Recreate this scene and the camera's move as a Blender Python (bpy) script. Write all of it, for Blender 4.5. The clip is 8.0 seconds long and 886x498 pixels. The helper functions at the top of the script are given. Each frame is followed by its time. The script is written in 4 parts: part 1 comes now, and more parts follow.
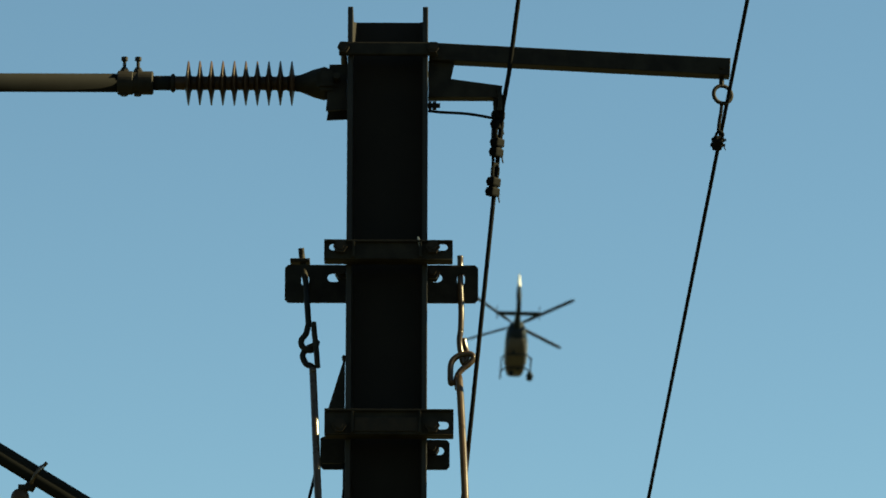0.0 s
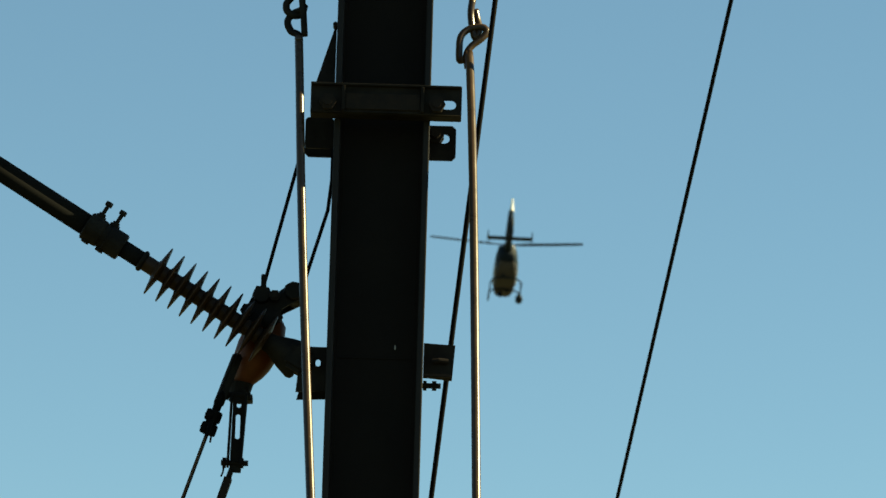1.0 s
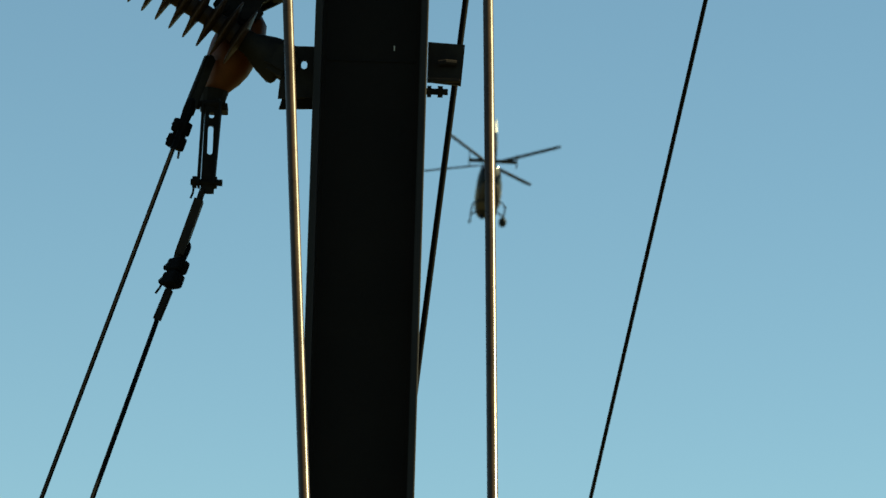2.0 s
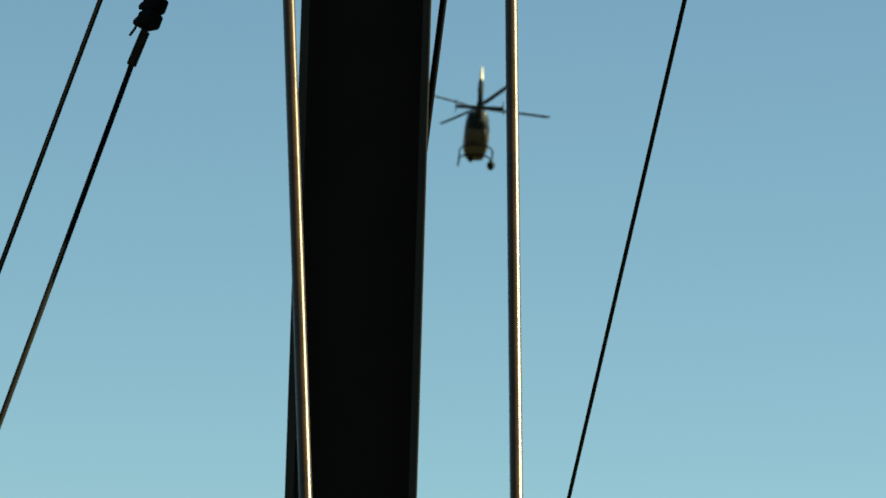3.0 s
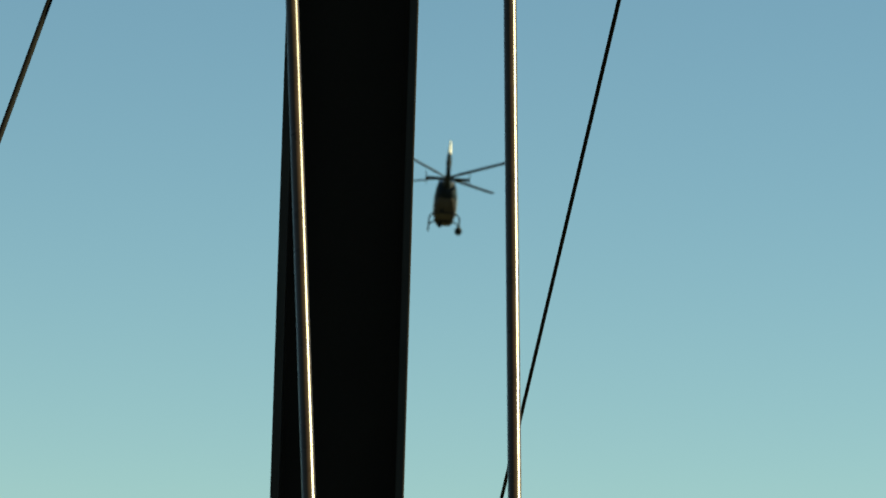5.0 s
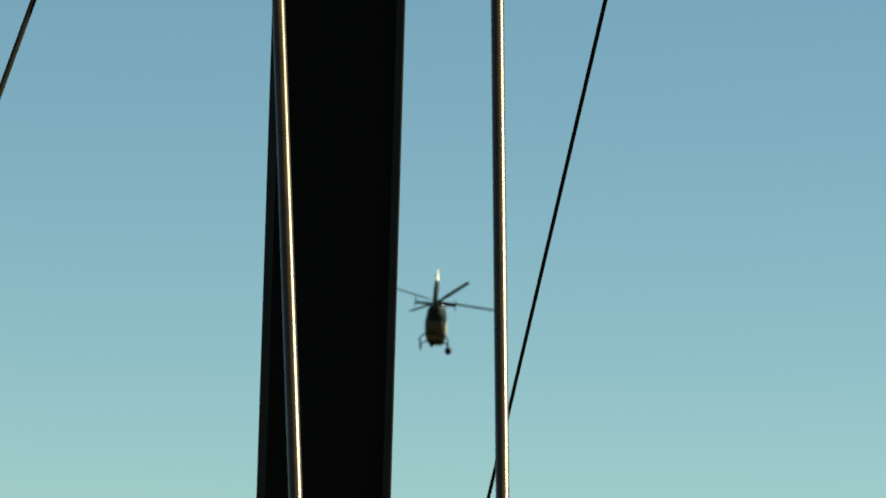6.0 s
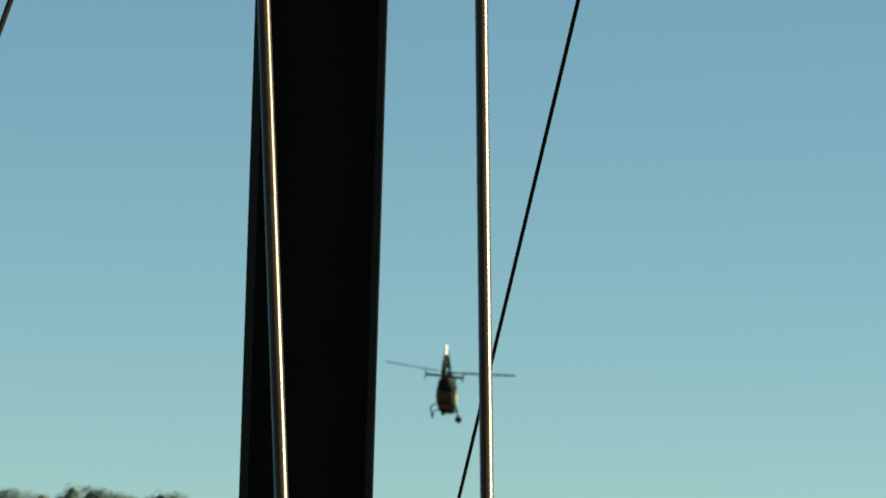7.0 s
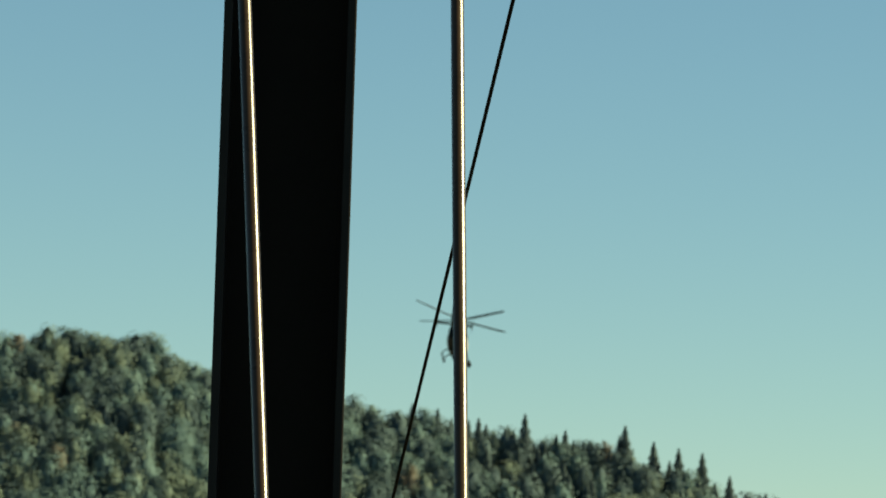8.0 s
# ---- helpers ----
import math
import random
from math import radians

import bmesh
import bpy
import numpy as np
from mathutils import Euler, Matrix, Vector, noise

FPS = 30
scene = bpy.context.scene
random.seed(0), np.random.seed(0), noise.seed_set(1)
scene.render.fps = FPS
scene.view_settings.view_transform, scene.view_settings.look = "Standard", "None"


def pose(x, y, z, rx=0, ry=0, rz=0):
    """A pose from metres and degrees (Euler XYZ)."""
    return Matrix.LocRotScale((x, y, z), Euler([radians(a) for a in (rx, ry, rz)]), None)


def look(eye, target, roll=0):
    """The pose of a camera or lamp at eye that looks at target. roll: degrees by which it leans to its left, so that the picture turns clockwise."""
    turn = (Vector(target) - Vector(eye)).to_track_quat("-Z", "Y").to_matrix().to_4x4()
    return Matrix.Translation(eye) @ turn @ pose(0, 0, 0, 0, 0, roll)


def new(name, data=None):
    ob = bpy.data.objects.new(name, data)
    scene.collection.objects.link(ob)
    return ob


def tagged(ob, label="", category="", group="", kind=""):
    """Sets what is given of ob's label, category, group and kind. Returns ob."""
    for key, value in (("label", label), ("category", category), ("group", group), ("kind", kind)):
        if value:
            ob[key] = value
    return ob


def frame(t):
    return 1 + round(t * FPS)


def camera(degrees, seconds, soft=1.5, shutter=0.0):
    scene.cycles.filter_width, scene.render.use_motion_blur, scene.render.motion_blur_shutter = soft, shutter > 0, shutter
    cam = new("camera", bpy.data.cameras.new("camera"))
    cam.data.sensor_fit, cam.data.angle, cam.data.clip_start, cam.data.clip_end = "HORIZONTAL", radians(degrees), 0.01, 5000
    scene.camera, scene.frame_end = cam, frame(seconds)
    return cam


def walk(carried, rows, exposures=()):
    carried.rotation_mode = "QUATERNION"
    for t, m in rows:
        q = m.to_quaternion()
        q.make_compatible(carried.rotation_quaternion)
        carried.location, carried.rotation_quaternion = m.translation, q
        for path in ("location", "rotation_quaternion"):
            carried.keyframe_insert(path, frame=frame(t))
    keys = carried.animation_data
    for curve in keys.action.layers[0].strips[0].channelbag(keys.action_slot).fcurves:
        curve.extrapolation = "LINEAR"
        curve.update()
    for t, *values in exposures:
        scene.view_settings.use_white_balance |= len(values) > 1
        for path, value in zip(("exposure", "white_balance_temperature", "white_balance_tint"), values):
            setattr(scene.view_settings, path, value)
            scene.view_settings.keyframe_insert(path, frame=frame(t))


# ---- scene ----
cam = camera(10.0, 8.0)
# focus on the mast: the far hill and the helicopter are slightly soft
cam.data.dof.use_dof = True
cam.data.dof.focus_distance = 14.2
cam.data.dof.aperture_fstop = 19.0
walk(cam, [
    (0.0, pose(0.1358, -18.2836, 1.8082, 104.1434, -0.1240, -0.2574)),
    (0.2, pose(0.1126, -17.6982, 1.8107, 103.8861, -0.3750, -0.4044)),
    (0.5, pose(0.1267, -16.8592, 1.8069, 103.4147, -0.7577, -0.4539)),
    (1.0, pose(0.1280, -15.5282, 1.8129, 102.6110, -1.5815, -0.6286)),
    (1.5, pose(0.1301, -14.2768, 1.8190, 101.8383, -1.5047, -0.5842)),
    (2.0, pose(0.1355, -13.1759, 1.8049, 101.2423, -1.6201, -0.6309)),
    (2.2, pose(0.1365, -12.7270, 1.8150, 100.9738, -1.6630, -0.6462)),
    (3.3, pose(0.1382, -11.4484, 1.8204, 99.2452, -1.6111, -0.5290)),
    (3.5, pose(0.1415, -11.4742, 1.8123, 98.8985, -1.6916, -0.5154)),
    (4.0, pose(0.1333, -11.4564, 1.7987, 97.3748, -1.6562, -0.4806)),
    (4.5, pose(0.1343, -11.4560, 1.8050, 96.7474, -1.6906, -0.5110)),
    (4.7, pose(0.1320, -11.4733, 1.8184, 96.7776, -1.6611, -0.5856)),
    (5.8, pose(0.1370, -11.4485, 1.8132, 96.8186, -1.6903, -0.7258)),
    (6.0, pose(0.1307, -11.4206, 1.8189, 96.8045, -1.6046, -0.7988)),
    (6.5, pose(0.1210, -11.4458, 1.8041, 96.7450, -1.6056, -0.9344)),
    (7.0, pose(0.0967, -11.4630, 1.8195, 96.5610, -1.6301, -1.1689)),
    (7.5, pose(0.1006, -11.5118, 1.8038, 95.6437, -1.6398, -1.2784)),
    (8.0, pose(0.1010, -11.5124, 1.7847, 94.7710, -1.7560, -1.4567)),
], exposures=[(0.0, 1.9, 10000, -13), (2.0, 1.82, 9900, -13), (3.5, 1.57, 9650, -13), (4.5, 1.39, 9350, -14), (6.0, 1.4, 9200, -14), (8.0, 1.28, 8900, -14)])

# ---- light: clear autumn sky, sun from the right and a little beyond the mast ----
SUN_AZ = radians(87)      # clockwise from +y
SUN_EL = radians(32)
world = bpy.data.worlds.new("sky")
scene.world = world
world.use_nodes = True
wn = world.node_tree.nodes
sky = wn.new("ShaderNodeTexSky")
sky.sky_type = "NISHITA"
sky.sun_disc = False
sky.sun_elevation = SUN_EL
sky.sun_rotation = SUN_AZ
sky.altitude = 600
sky.air_density = 0.9
sky.dust_density = 0.0
sky.ozone_density = 7.0
world.node_tree.links.new(sky.outputs[0], wn["Background"].inputs[0])
wn["Background"].inputs[1].default_value = 0.05
sun_data = bpy.data.lights.new("sun", "SUN")
sun_data.energy, sun_data.angle, sun_data.color = 5.0, radians(0.53), (1.0, 0.88, 0.7)
sun = new("sun", sun_data)
sun_dir = Vector((math.sin(SUN_AZ) * math.cos(SUN_EL), math.cos(SUN_AZ) * math.cos(SUN_EL), math.sin(SUN_EL)))
sun.matrix_world = look(sun_dir * 60, (0, 0, 0))


# ---- materials ----
def material(name, col, rough=0.5, metal=0.0, col2=None, scale=20.0, bump=0.0, detail_scale=180.0, spec=0.5, island=0.0):
    m = bpy.data.materials.new(name)
    m.use_nodes = True
    nt = m.node_tree
    b = nt.nodes["Principled BSDF"]
    b.inputs["Metallic"].default_value = metal
    b.inputs["Specular IOR Level"].default_value = spec
    tc = nt.nodes.new("ShaderNodeTexCoord")
    n1 = nt.nodes.new("ShaderNodeTexNoise")
    n1.inputs["Scale"].default_value, n1.inputs["Detail"].default_value = scale, 6
    n2 = nt.nodes.new("ShaderNodeTexNoise")
    n2.inputs["Scale"].default_value, n2.inputs["Detail"].default_value = detail_scale, 3
    for n in (n1, n2):
        nt.links.new(tc.outputs["Object"], n.inputs["Vector"])
    ramp = nt.nodes.new("ShaderNodeValToRGB")
    col2 = col2 or tuple(c * 0.55 for c in col)
    ramp.color_ramp.elements[0].position, ramp.color_ramp.elements[1].position = 0.35, 0.65
    ramp.color_ramp.elements[0].color, ramp.color_ramp.elements[1].color = (*col2, 1), (*col, 1)
    nt.links.new(n1.outputs["Fac"], ramp.inputs["Fac"])
    hsv = nt.nodes.new("ShaderNodeHueSaturation")
    nt.links.new(ramp.outputs["Color"], hsv.inputs["Color"])
    val = nt.nodes.new("ShaderNodeMapRange")
    val.inputs["To Min"].default_value, val.inputs["To Max"].default_value = 0.8, 1.2
    nt.links.new(n2.outputs["Fac"], val.inputs["Value"])
    if island:
        geo = nt.nodes.new("ShaderNodeNewGeometry")
        iv = nt.nodes.new("ShaderNodeMapRange")
        iv.inputs["To Min"].default_value, iv.inputs["To Max"].default_value = 1 - island, 1 + island
        nt.links.new(geo.outputs["Random Per Island"], iv.inputs["Value"])
        mul = nt.nodes.new("ShaderNodeMath")
        mul.operation = "MULTIPLY"
        nt.links.new(val.outputs[0], mul.inputs[0])
        nt.links.new(iv.outputs[0], mul.inputs[1])
        nt.links.new(mul.outputs[0], hsv.inputs["Value"])
    else:
        nt.links.new(val.outputs[0], hsv.inputs["Value"])
    nt.links.new(hsv.outputs["Color"], b.inputs["Base Color"])
    rr = nt.nodes.new("ShaderNodeMapRange")
    rr.inputs["To Min"].default_value, rr.inputs["To Max"].default_value = max(rough - 0.12, 0.03), min(rough + 0.12, 1)
    nt.links.new(n1.outputs["Fac"], rr.inputs["Value"])
    nt.links.new(rr.outputs[0], b.inputs["Roughness"])
    if bump:
        bp = nt.nodes.new("ShaderNodeBump")
        bp.inputs["Strength"].default_value, bp.inputs["Distance"].default_value = 0.4, bump
        nt.links.new(n2.outputs["Fac"], bp.inputs["Height"])
        nt.links.new(bp.outputs["Normal"], b.inputs["Normal"])
    return m


def leafy(m):
    """Lets light through the leaves, and shades each spray by the bough that it sits on."""
    nt = m.node_tree
    b, out = nt.nodes["Principled BSDF"], nt.nodes["Material Output"]
    tr, mix = nt.nodes.new("ShaderNodeBsdfTranslucent"), nt.nodes.new("ShaderNodeMixShader")
    lie = nt.nodes.new("ShaderNodeAttribute")
    lie.attribute_name = "bough_normal"
    nt.links.new(lie.outputs["Vector"], b.inputs["Normal"])
    nt.links.new(lie.outputs["Vector"], tr.inputs["Normal"])
    nt.links.new(b.inputs["Base Color"].links[0].from_socket, tr.inputs["Color"])
    mix.inputs[0].default_value = 0.6
    nt.links.new(b.outputs[0], mix.inputs[1])
    nt.links.new(tr.outputs[0], mix.inputs[2])
    nt.links.new(mix.outputs[0], out.inputs["Surface"])
    return m


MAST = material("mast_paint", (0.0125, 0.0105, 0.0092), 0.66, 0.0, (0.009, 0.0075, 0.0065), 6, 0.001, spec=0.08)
STEEL = material("weathered_steel", (0.0155, 0.0135, 0.0102), 0.66, 0.0, (0.0075, 0.006, 0.0045), 18, 0.001, spec=0.09)
# pale metal: a tab's sun glint put into colour; a bright scratch uses it too
TAB = material("glint_and_scratch_metal", (0.4, 0.38, 0.33), 0.4, 0.3, None, 30)
# lighter, glossier copy of the mast's paint: skylight on flange edges put in colour
EDGE = material("mast_edge_skylit", (0.014, 0.0132, 0.0125), 0.6, 0.0, (0.009, 0.0084, 0.008), 9, 0.0, spec=0.16)
GALV = material("weathered_rod", (0.042, 0.025, 0.013), 0.29, 0.0, (0.032, 0.02, 0.011), 14, 0.0, spec=0.32)
WIRE = material("dark_wire", (0.0042, 0.0043, 0.0042), 0.75, 0.0, (0.003, 0.003, 0.003), 40, 0.0, spec=0.04)
TUBE = material("dull_tube", (0.0095, 0.0098, 0.0095), 0.85, 0.0, (0.0075, 0.0075, 0.0072), 7, 0.0, spec=0.03)
PORCELAIN = material("brown_glaze", (0.04, 0.021, 0.011), 0.45, 0.0, (0.025, 0.014, 0.008), 9, spec=0.12)
ORANGE = material("orange_resin", (0.12, 0.028, 0.003), 0.5, 0.0, (0.075, 0.018, 0.0025), 12, spec=0.25)
BRASS = material("rust_bolt", (0.017, 0.012, 0.008), 0.7, 0.0, (0.01, 0.0075, 0.0055), 40, spec=0.12)


# ---- building helpers ----
def part(name, bm, mat, parent=None, label="", smooth=False):
    me = bpy.data.meshes.new(name)
    bm.normal_update()
    bm.to_mesh(me)
    bm.free()
    if smooth:
        me.polygons.foreach_set("use_smooth", [True] * len(me.polygons))
    me.materials.append(mat)
    ob = new(name, me)
    if parent:
        ob.parent = parent
    if label:
        ob["label"] = label
    return ob


def thing(name, label, category, group="", at=(0, 0, 0)):
    e = new(name)
    e.empty_display_size = 0.1
    e.location = at
    return tagged(e, label, category, group)


def box(bm, lo, hi, bevel=0.0, turn=None):
    r = bmesh.ops.create_cube(bm, size=1.0)
    vs = r["verts"]
    c = [(a + b) / 2 for a, b in zip(lo, hi)]
    m = Matrix.Translation(c) @ (turn or Matrix()) @ Matrix.Diagonal((*[b - a for a, b in zip(lo, hi)], 1))
    bmesh.ops.transform(bm, matrix=m, verts=vs)
    if bevel:
        es = list({e for v in vs for e in v.link_edges})
        bmesh.ops.bevel(bm, geom=es, offset=bevel, segments=2, affect="EDGES", profile=0.6)
    return bm


def axis_matrix(p, q):
    d = Vector(q) - Vector(p)
    return Matrix.Translation(p) @ d.to_track_quat("Z", "Y").to_matrix().to_4x4(), d.length


def lathe(bm, p, q, profile, seg=20, cap=True):
    """A body turned round the line from p to q: profile of (share of the line, radius)."""
    m, length = axis_matrix(p, q)
    rings = []
    for s, r in profile:
        rings.append([bm.verts.new(m @ Vector((r * math.cos(2 * math.pi * k / seg), r * math.sin(2 * math.pi * k / seg), s * length))) for k in range(seg)])
    for a, b in zip(rings, rings[1:]):
        for k in range(seg):
            bm.faces.new((a[k], a[(k + 1) % seg], b[(k + 1) % seg], b[k]))
    if cap:
        bm.faces.new(rings[0][::-1])
        bm.faces.new(rings[-1])
    return bm


def rod(bm, p, q, r, seg=12):
    return lathe(bm, p, q, [(0, r), (1, r)], seg)


def bolt(bm, p, q, r):
    """A hexagon head at p, shank to q, with a nut near the end."""
    d = Vector(q) - Vector(p)
    n = d.normalized()
    rod(bm, p, Vector(p) + n * r * 1.3, r * 1.9, 6)
    rod(bm, Vector(p) - n * r * 0.5, q, r, 10)
    rod(bm, Vector(q) - n * r * 3.2, Vector(q) - n * r * 1.6, r * 1.9, 6)
    return bm


def tube_path(bm, pts, r, seg=10, closed=False):
    """A round bar bent along points."""
    pts = [Vector(p) for p in pts]
    n = len(pts)
    rings = []
    ref = Vector((0.13, 1, 0.07)).normalized()
    for i, p in enumerate(pts):
        a = pts[i - 1] if (i or closed) else pts[i]
        b = pts[(i + 1) % n] if (i < n - 1 or closed) else pts[i]
        t = (b - a).normalized()
        u = t.cross(ref).normalized()
        v = t.cross(u)
        rings.append([bm.verts.new(p + r * (math.cos(2 * math.pi * k / seg) * u + math.sin(2 * math.pi * k / seg) * v)) for k in range(seg)])
    for i in range(n if closed else n - 1):
        a, b = rings[i], rings[(i + 1) % n]
        for k in range(seg):
            bm.faces.new((a[k], a[(k + 1) % seg], b[(k + 1) % seg], b[k]))
    if not closed:
        bm.faces.new(rings[0][::-1])
        bm.faces.new(rings[-1])
    bmesh.ops.recalc_face_normals(bm, faces=bm.faces)
    return bm


def smooth_path(pts, steps=6):
    """Catmull-Rom points through a few points."""
    P = [Vector(p) for p in pts]
    P = [2 * P[0] - P[1]] + P + [2 * P[-1] - P[-2]]
    out = []
    for i in range(1, len(P) - 2):
        a, b, c, d = P[i - 1:i + 3]
        for k in range(steps):
            t = k / steps
            out.append(0.5 * (2 * b + (c - a) * t + (2 * a - 5 * b + 4 * c - d) * t * t + (3 * b - a - 3 * c + d) * t ** 3))
    return out + [P[-2]]


def plate(bm, outline, holes, y0, y1):
    """A plate in the xz plane from y0 to y1, cut by holes: outline and holes are lists of (x, z)."""
    cu = bpy.data.curves.new("plate", "CURVE")
    cu.dimensions, cu.fill_mode, cu.extrude = "2D", "BOTH", abs(y1 - y0) / 2
    for loop in [outline] + holes:
        s = cu.splines.new("POLY")
        s.points.add(len(loop) - 1)
        for pt, (x, z) in zip(s.points, loop):
            pt.co = (x, z, 0, 1)
        s.use_cyclic_u = True
    ob = bpy.data.objects.new("plate", cu)
    scene.collection.objects.link(ob)
    me = bpy.data.meshes.new_from_object(ob.evaluated_get(bpy.context.evaluated_depsgraph_get()))
    me.transform(Matrix.Translation((0, (y0 + y1) / 2, 0)) @ Matrix.Rotation(math.pi / 2, 4, "X"))
    bm.from_mesh(me)
    bpy.data.objects.remove(ob)
    bpy.data.curves.remove(cu)
    bpy.data.meshes.remove(me)
    return bm


def slot(x, z, w, h, n=6):
    """A long hole with round ends."""
    tall = h > w
    if tall:
        w, h = h, w
    r = h / 2
    d = w / 2 - r
    turns = [math.pi * (k / n - 0.5) for k in range(n + 1)]
    pts = [(d + r * math.cos(a), r * math.sin(a)) for a in turns] + [(-d - r * math.cos(a), -r * math.sin(a)) for a in turns]
    return [(x - q, z + p) if tall else (x + p, z + q) for p, q in pts]


def chamfered(x0, z0, x1, z1, c):
    return [(x0 + c, z0), (x1 - c, z0), (x1, z0 + c), (x1, z1 - c), (x1 - c, z1), (x0 + c, z1), (x0, z1 - c), (x0, z0 + c)]


# ---- ground and hill ----
RIDGE_X = (-436, -196, -101, -73, -46, 14, 46, 80, 120, 154, 187, 284, 504)
RIDGE_Z = (108, 128, 132.8, 132.2, 121.5, 107, 102, 97.5, 93.5, 83.5, 73.5, 43, 0)


def ridge(x):
    return float(np.interp(x, RIDGE_X, RIDGE_Z)) - 21.2


def hill(x, y):
    """Height of the land: flat round the mast, then one wooded hill."""
    top = ridge(x)
    front = top - (2000 - y) * 0.8 if y < 2000 else top - (y - 2000) * 0.3
    wob = 3.0 * noise.noise((x * 0.012, y * 0.012, 0.3)) if y > 1400 else 0.0
    return max(0.0, front + wob)


def build_ground():
    xs = sorted(set([-4500, -3000, -2000, -1200, -800, -200, -60, -20, -5, 5, 20, 60, 200] + list(range(-600, 601, 40)) + [800, 1200, 2000, 3000, 4500]))
    ys = sorted(set([-4500, -2500, -1000, -300, -80, -20, -5, 5, 20, 80, 300, 700, 1200, 1500] + list(range(1540, 2601, 40)) + [3000, 3600, 4500]))
    bm = bmesh.new()
    g = [[bm.verts.new((x, y, hill(x, y))) for x in xs] for y in ys]
    for j in range(len(ys) - 1):
        for i in range(len(xs) - 1):
            bm.faces.new((g[j][i], g[j][i + 1], g[j + 1][i + 1], g[j + 1][i]))
    mat = material("grass_and_soil", (0.05, 0.06, 0.028), 0.95, 0, (0.07, 0.06, 0.045), 0.05, 0.0, 3.0, spec=0.1)
    ob = part("ground", bm, mat, smooth=True)
    tagged(ob, "grassy open ground rising to a wooded hill", "ground", kind="structure")


build_ground()


# ---- the woods on the hill ----
def leafy_crown(rng, n, conifer):
    """One crown of many small leaf sprays round a full core, unit height: vertices, triangles, and the way each vertex faces."""
    slim = rng.uniform(0.2, 0.29)
    if conifer:
        h = rng.random(n) ** 0.8
        r = 0.2 * (1 - h) ** 0.9 * (1 + 0.25 * np.sin(h * 44)) * rng.uniform(0.65, 1.1, n) + 0.004
        a = rng.random(n) * 6.283
        c = np.stack((r * np.cos(a), r * np.sin(a), 0.12 + 0.88 * h), 1)
        size = 0.042 * (1.2 - 0.75 * h)
        out = np.stack((np.cos(a), np.sin(a), np.full(n, 0.45)), 1)
    else:
        # overlapping boughs give the crown its lumps; the upper ones stand closer to the axis
        up = rng.uniform(0.2, 0.8, 17)
        reach = slim * 0.38 * np.sqrt(np.clip(1 - ((up - 0.42) / 0.5) ** 2, 0.02, 1))
        turn = rng.random(17) * 6.283
        boughs = np.stack((reach * np.cos(turn), reach * np.sin(turn), up), 1)
        pick = boughs[rng.integers(0, 17, n)]
        d = rng.normal(size=(n, 3))
        d /= np.linalg.norm(d, axis=1, keepdims=True)
        c = pick + d * np.array((slim * 0.68, slim * 0.68, 0.2)) * rng.uniform(0.86, 1.05, (n, 1))
        size = np.full(n, 0.0245) * rng.uniform(0.7, 1.3, n)
        whole = (c - np.array((0, 0, 0.42))) / np.array((slim, slim, 0.5))
        out = 0.3 * d + 0.9 * whole
    out = out / np.linalg.norm(out, axis=1, keepdims=True)
    tri = rng.normal(size=(n, 3, 3))
    tri -= 0.82 * (tri * out[:, None, :]).sum(2, keepdims=True) * out[:, None, :]
    tri -= tri.mean(1, keepdims=True)
    tri *= size[:, None, None] / np.linalg.norm(tri, axis=2, keepdims=True).clip(0.2)
    V = list((c[:, None, :] + tri).reshape(-1, 3))
    N = list(np.repeat(out, 3, axis=0))
    F = [(3 * k, 3 * k + 1, 3 * k + 2) for k in range(n)]
    # full inner crown
    b = len(V)
    rings, around = 6, 9
    for i in range(rings + 1):
        for k in range(around):
            t, a = i / rings, 6.283 * k / around + 0.4 * i
            g = 0.85 + 0.3 * rng.random()
            if conifer:
                V.append(np.array((0.13 * (1 - t) * g * np.cos(a), 0.13 * (1 - t) * g * np.sin(a), 0.1 + 0.84 * t)))
                N.append(np.array((np.cos(a), np.sin(a), 0.45)) / 1.097)
            else:
                ph = math.pi * t
                V.append(np.array((slim * 0.6 * np.sin(ph) * g * np.cos(a), slim * 0.6 * np.sin(ph) * g * np.sin(a), 0.47 - 0.39 * np.cos(ph) * g)))
                N.append(np.array((np.sin(ph) * np.cos(a), np.sin(ph) * np.sin(a), -np.cos(ph))))
    for i in range(rings):
        for k in range(around):
            p, q = b + i * around + k, b + i * around + (k + 1) % around
            F += [(p, q, q + around), (p, q + around, p + around)]
    # trunk
    b = len(V)
    for z, r in ((0, 0.022), (0.6, 0.01)):
        V += [np.array((r * np.cos(a), r * np.sin(a), z)) for a in (0, 2.09, 4.19)]
        N += [np.array((np.cos(a), np.sin(a), 0)) for a in (0, 2.09, 4.19)]
    for k in range(3):
        j = (k + 1) % 3
        F += [(b + k, b + j, b + 3 + j), (b + k, b + 3 + j, b + 3 + k)]
    return np.array(V), np.array(F), np.array(N)


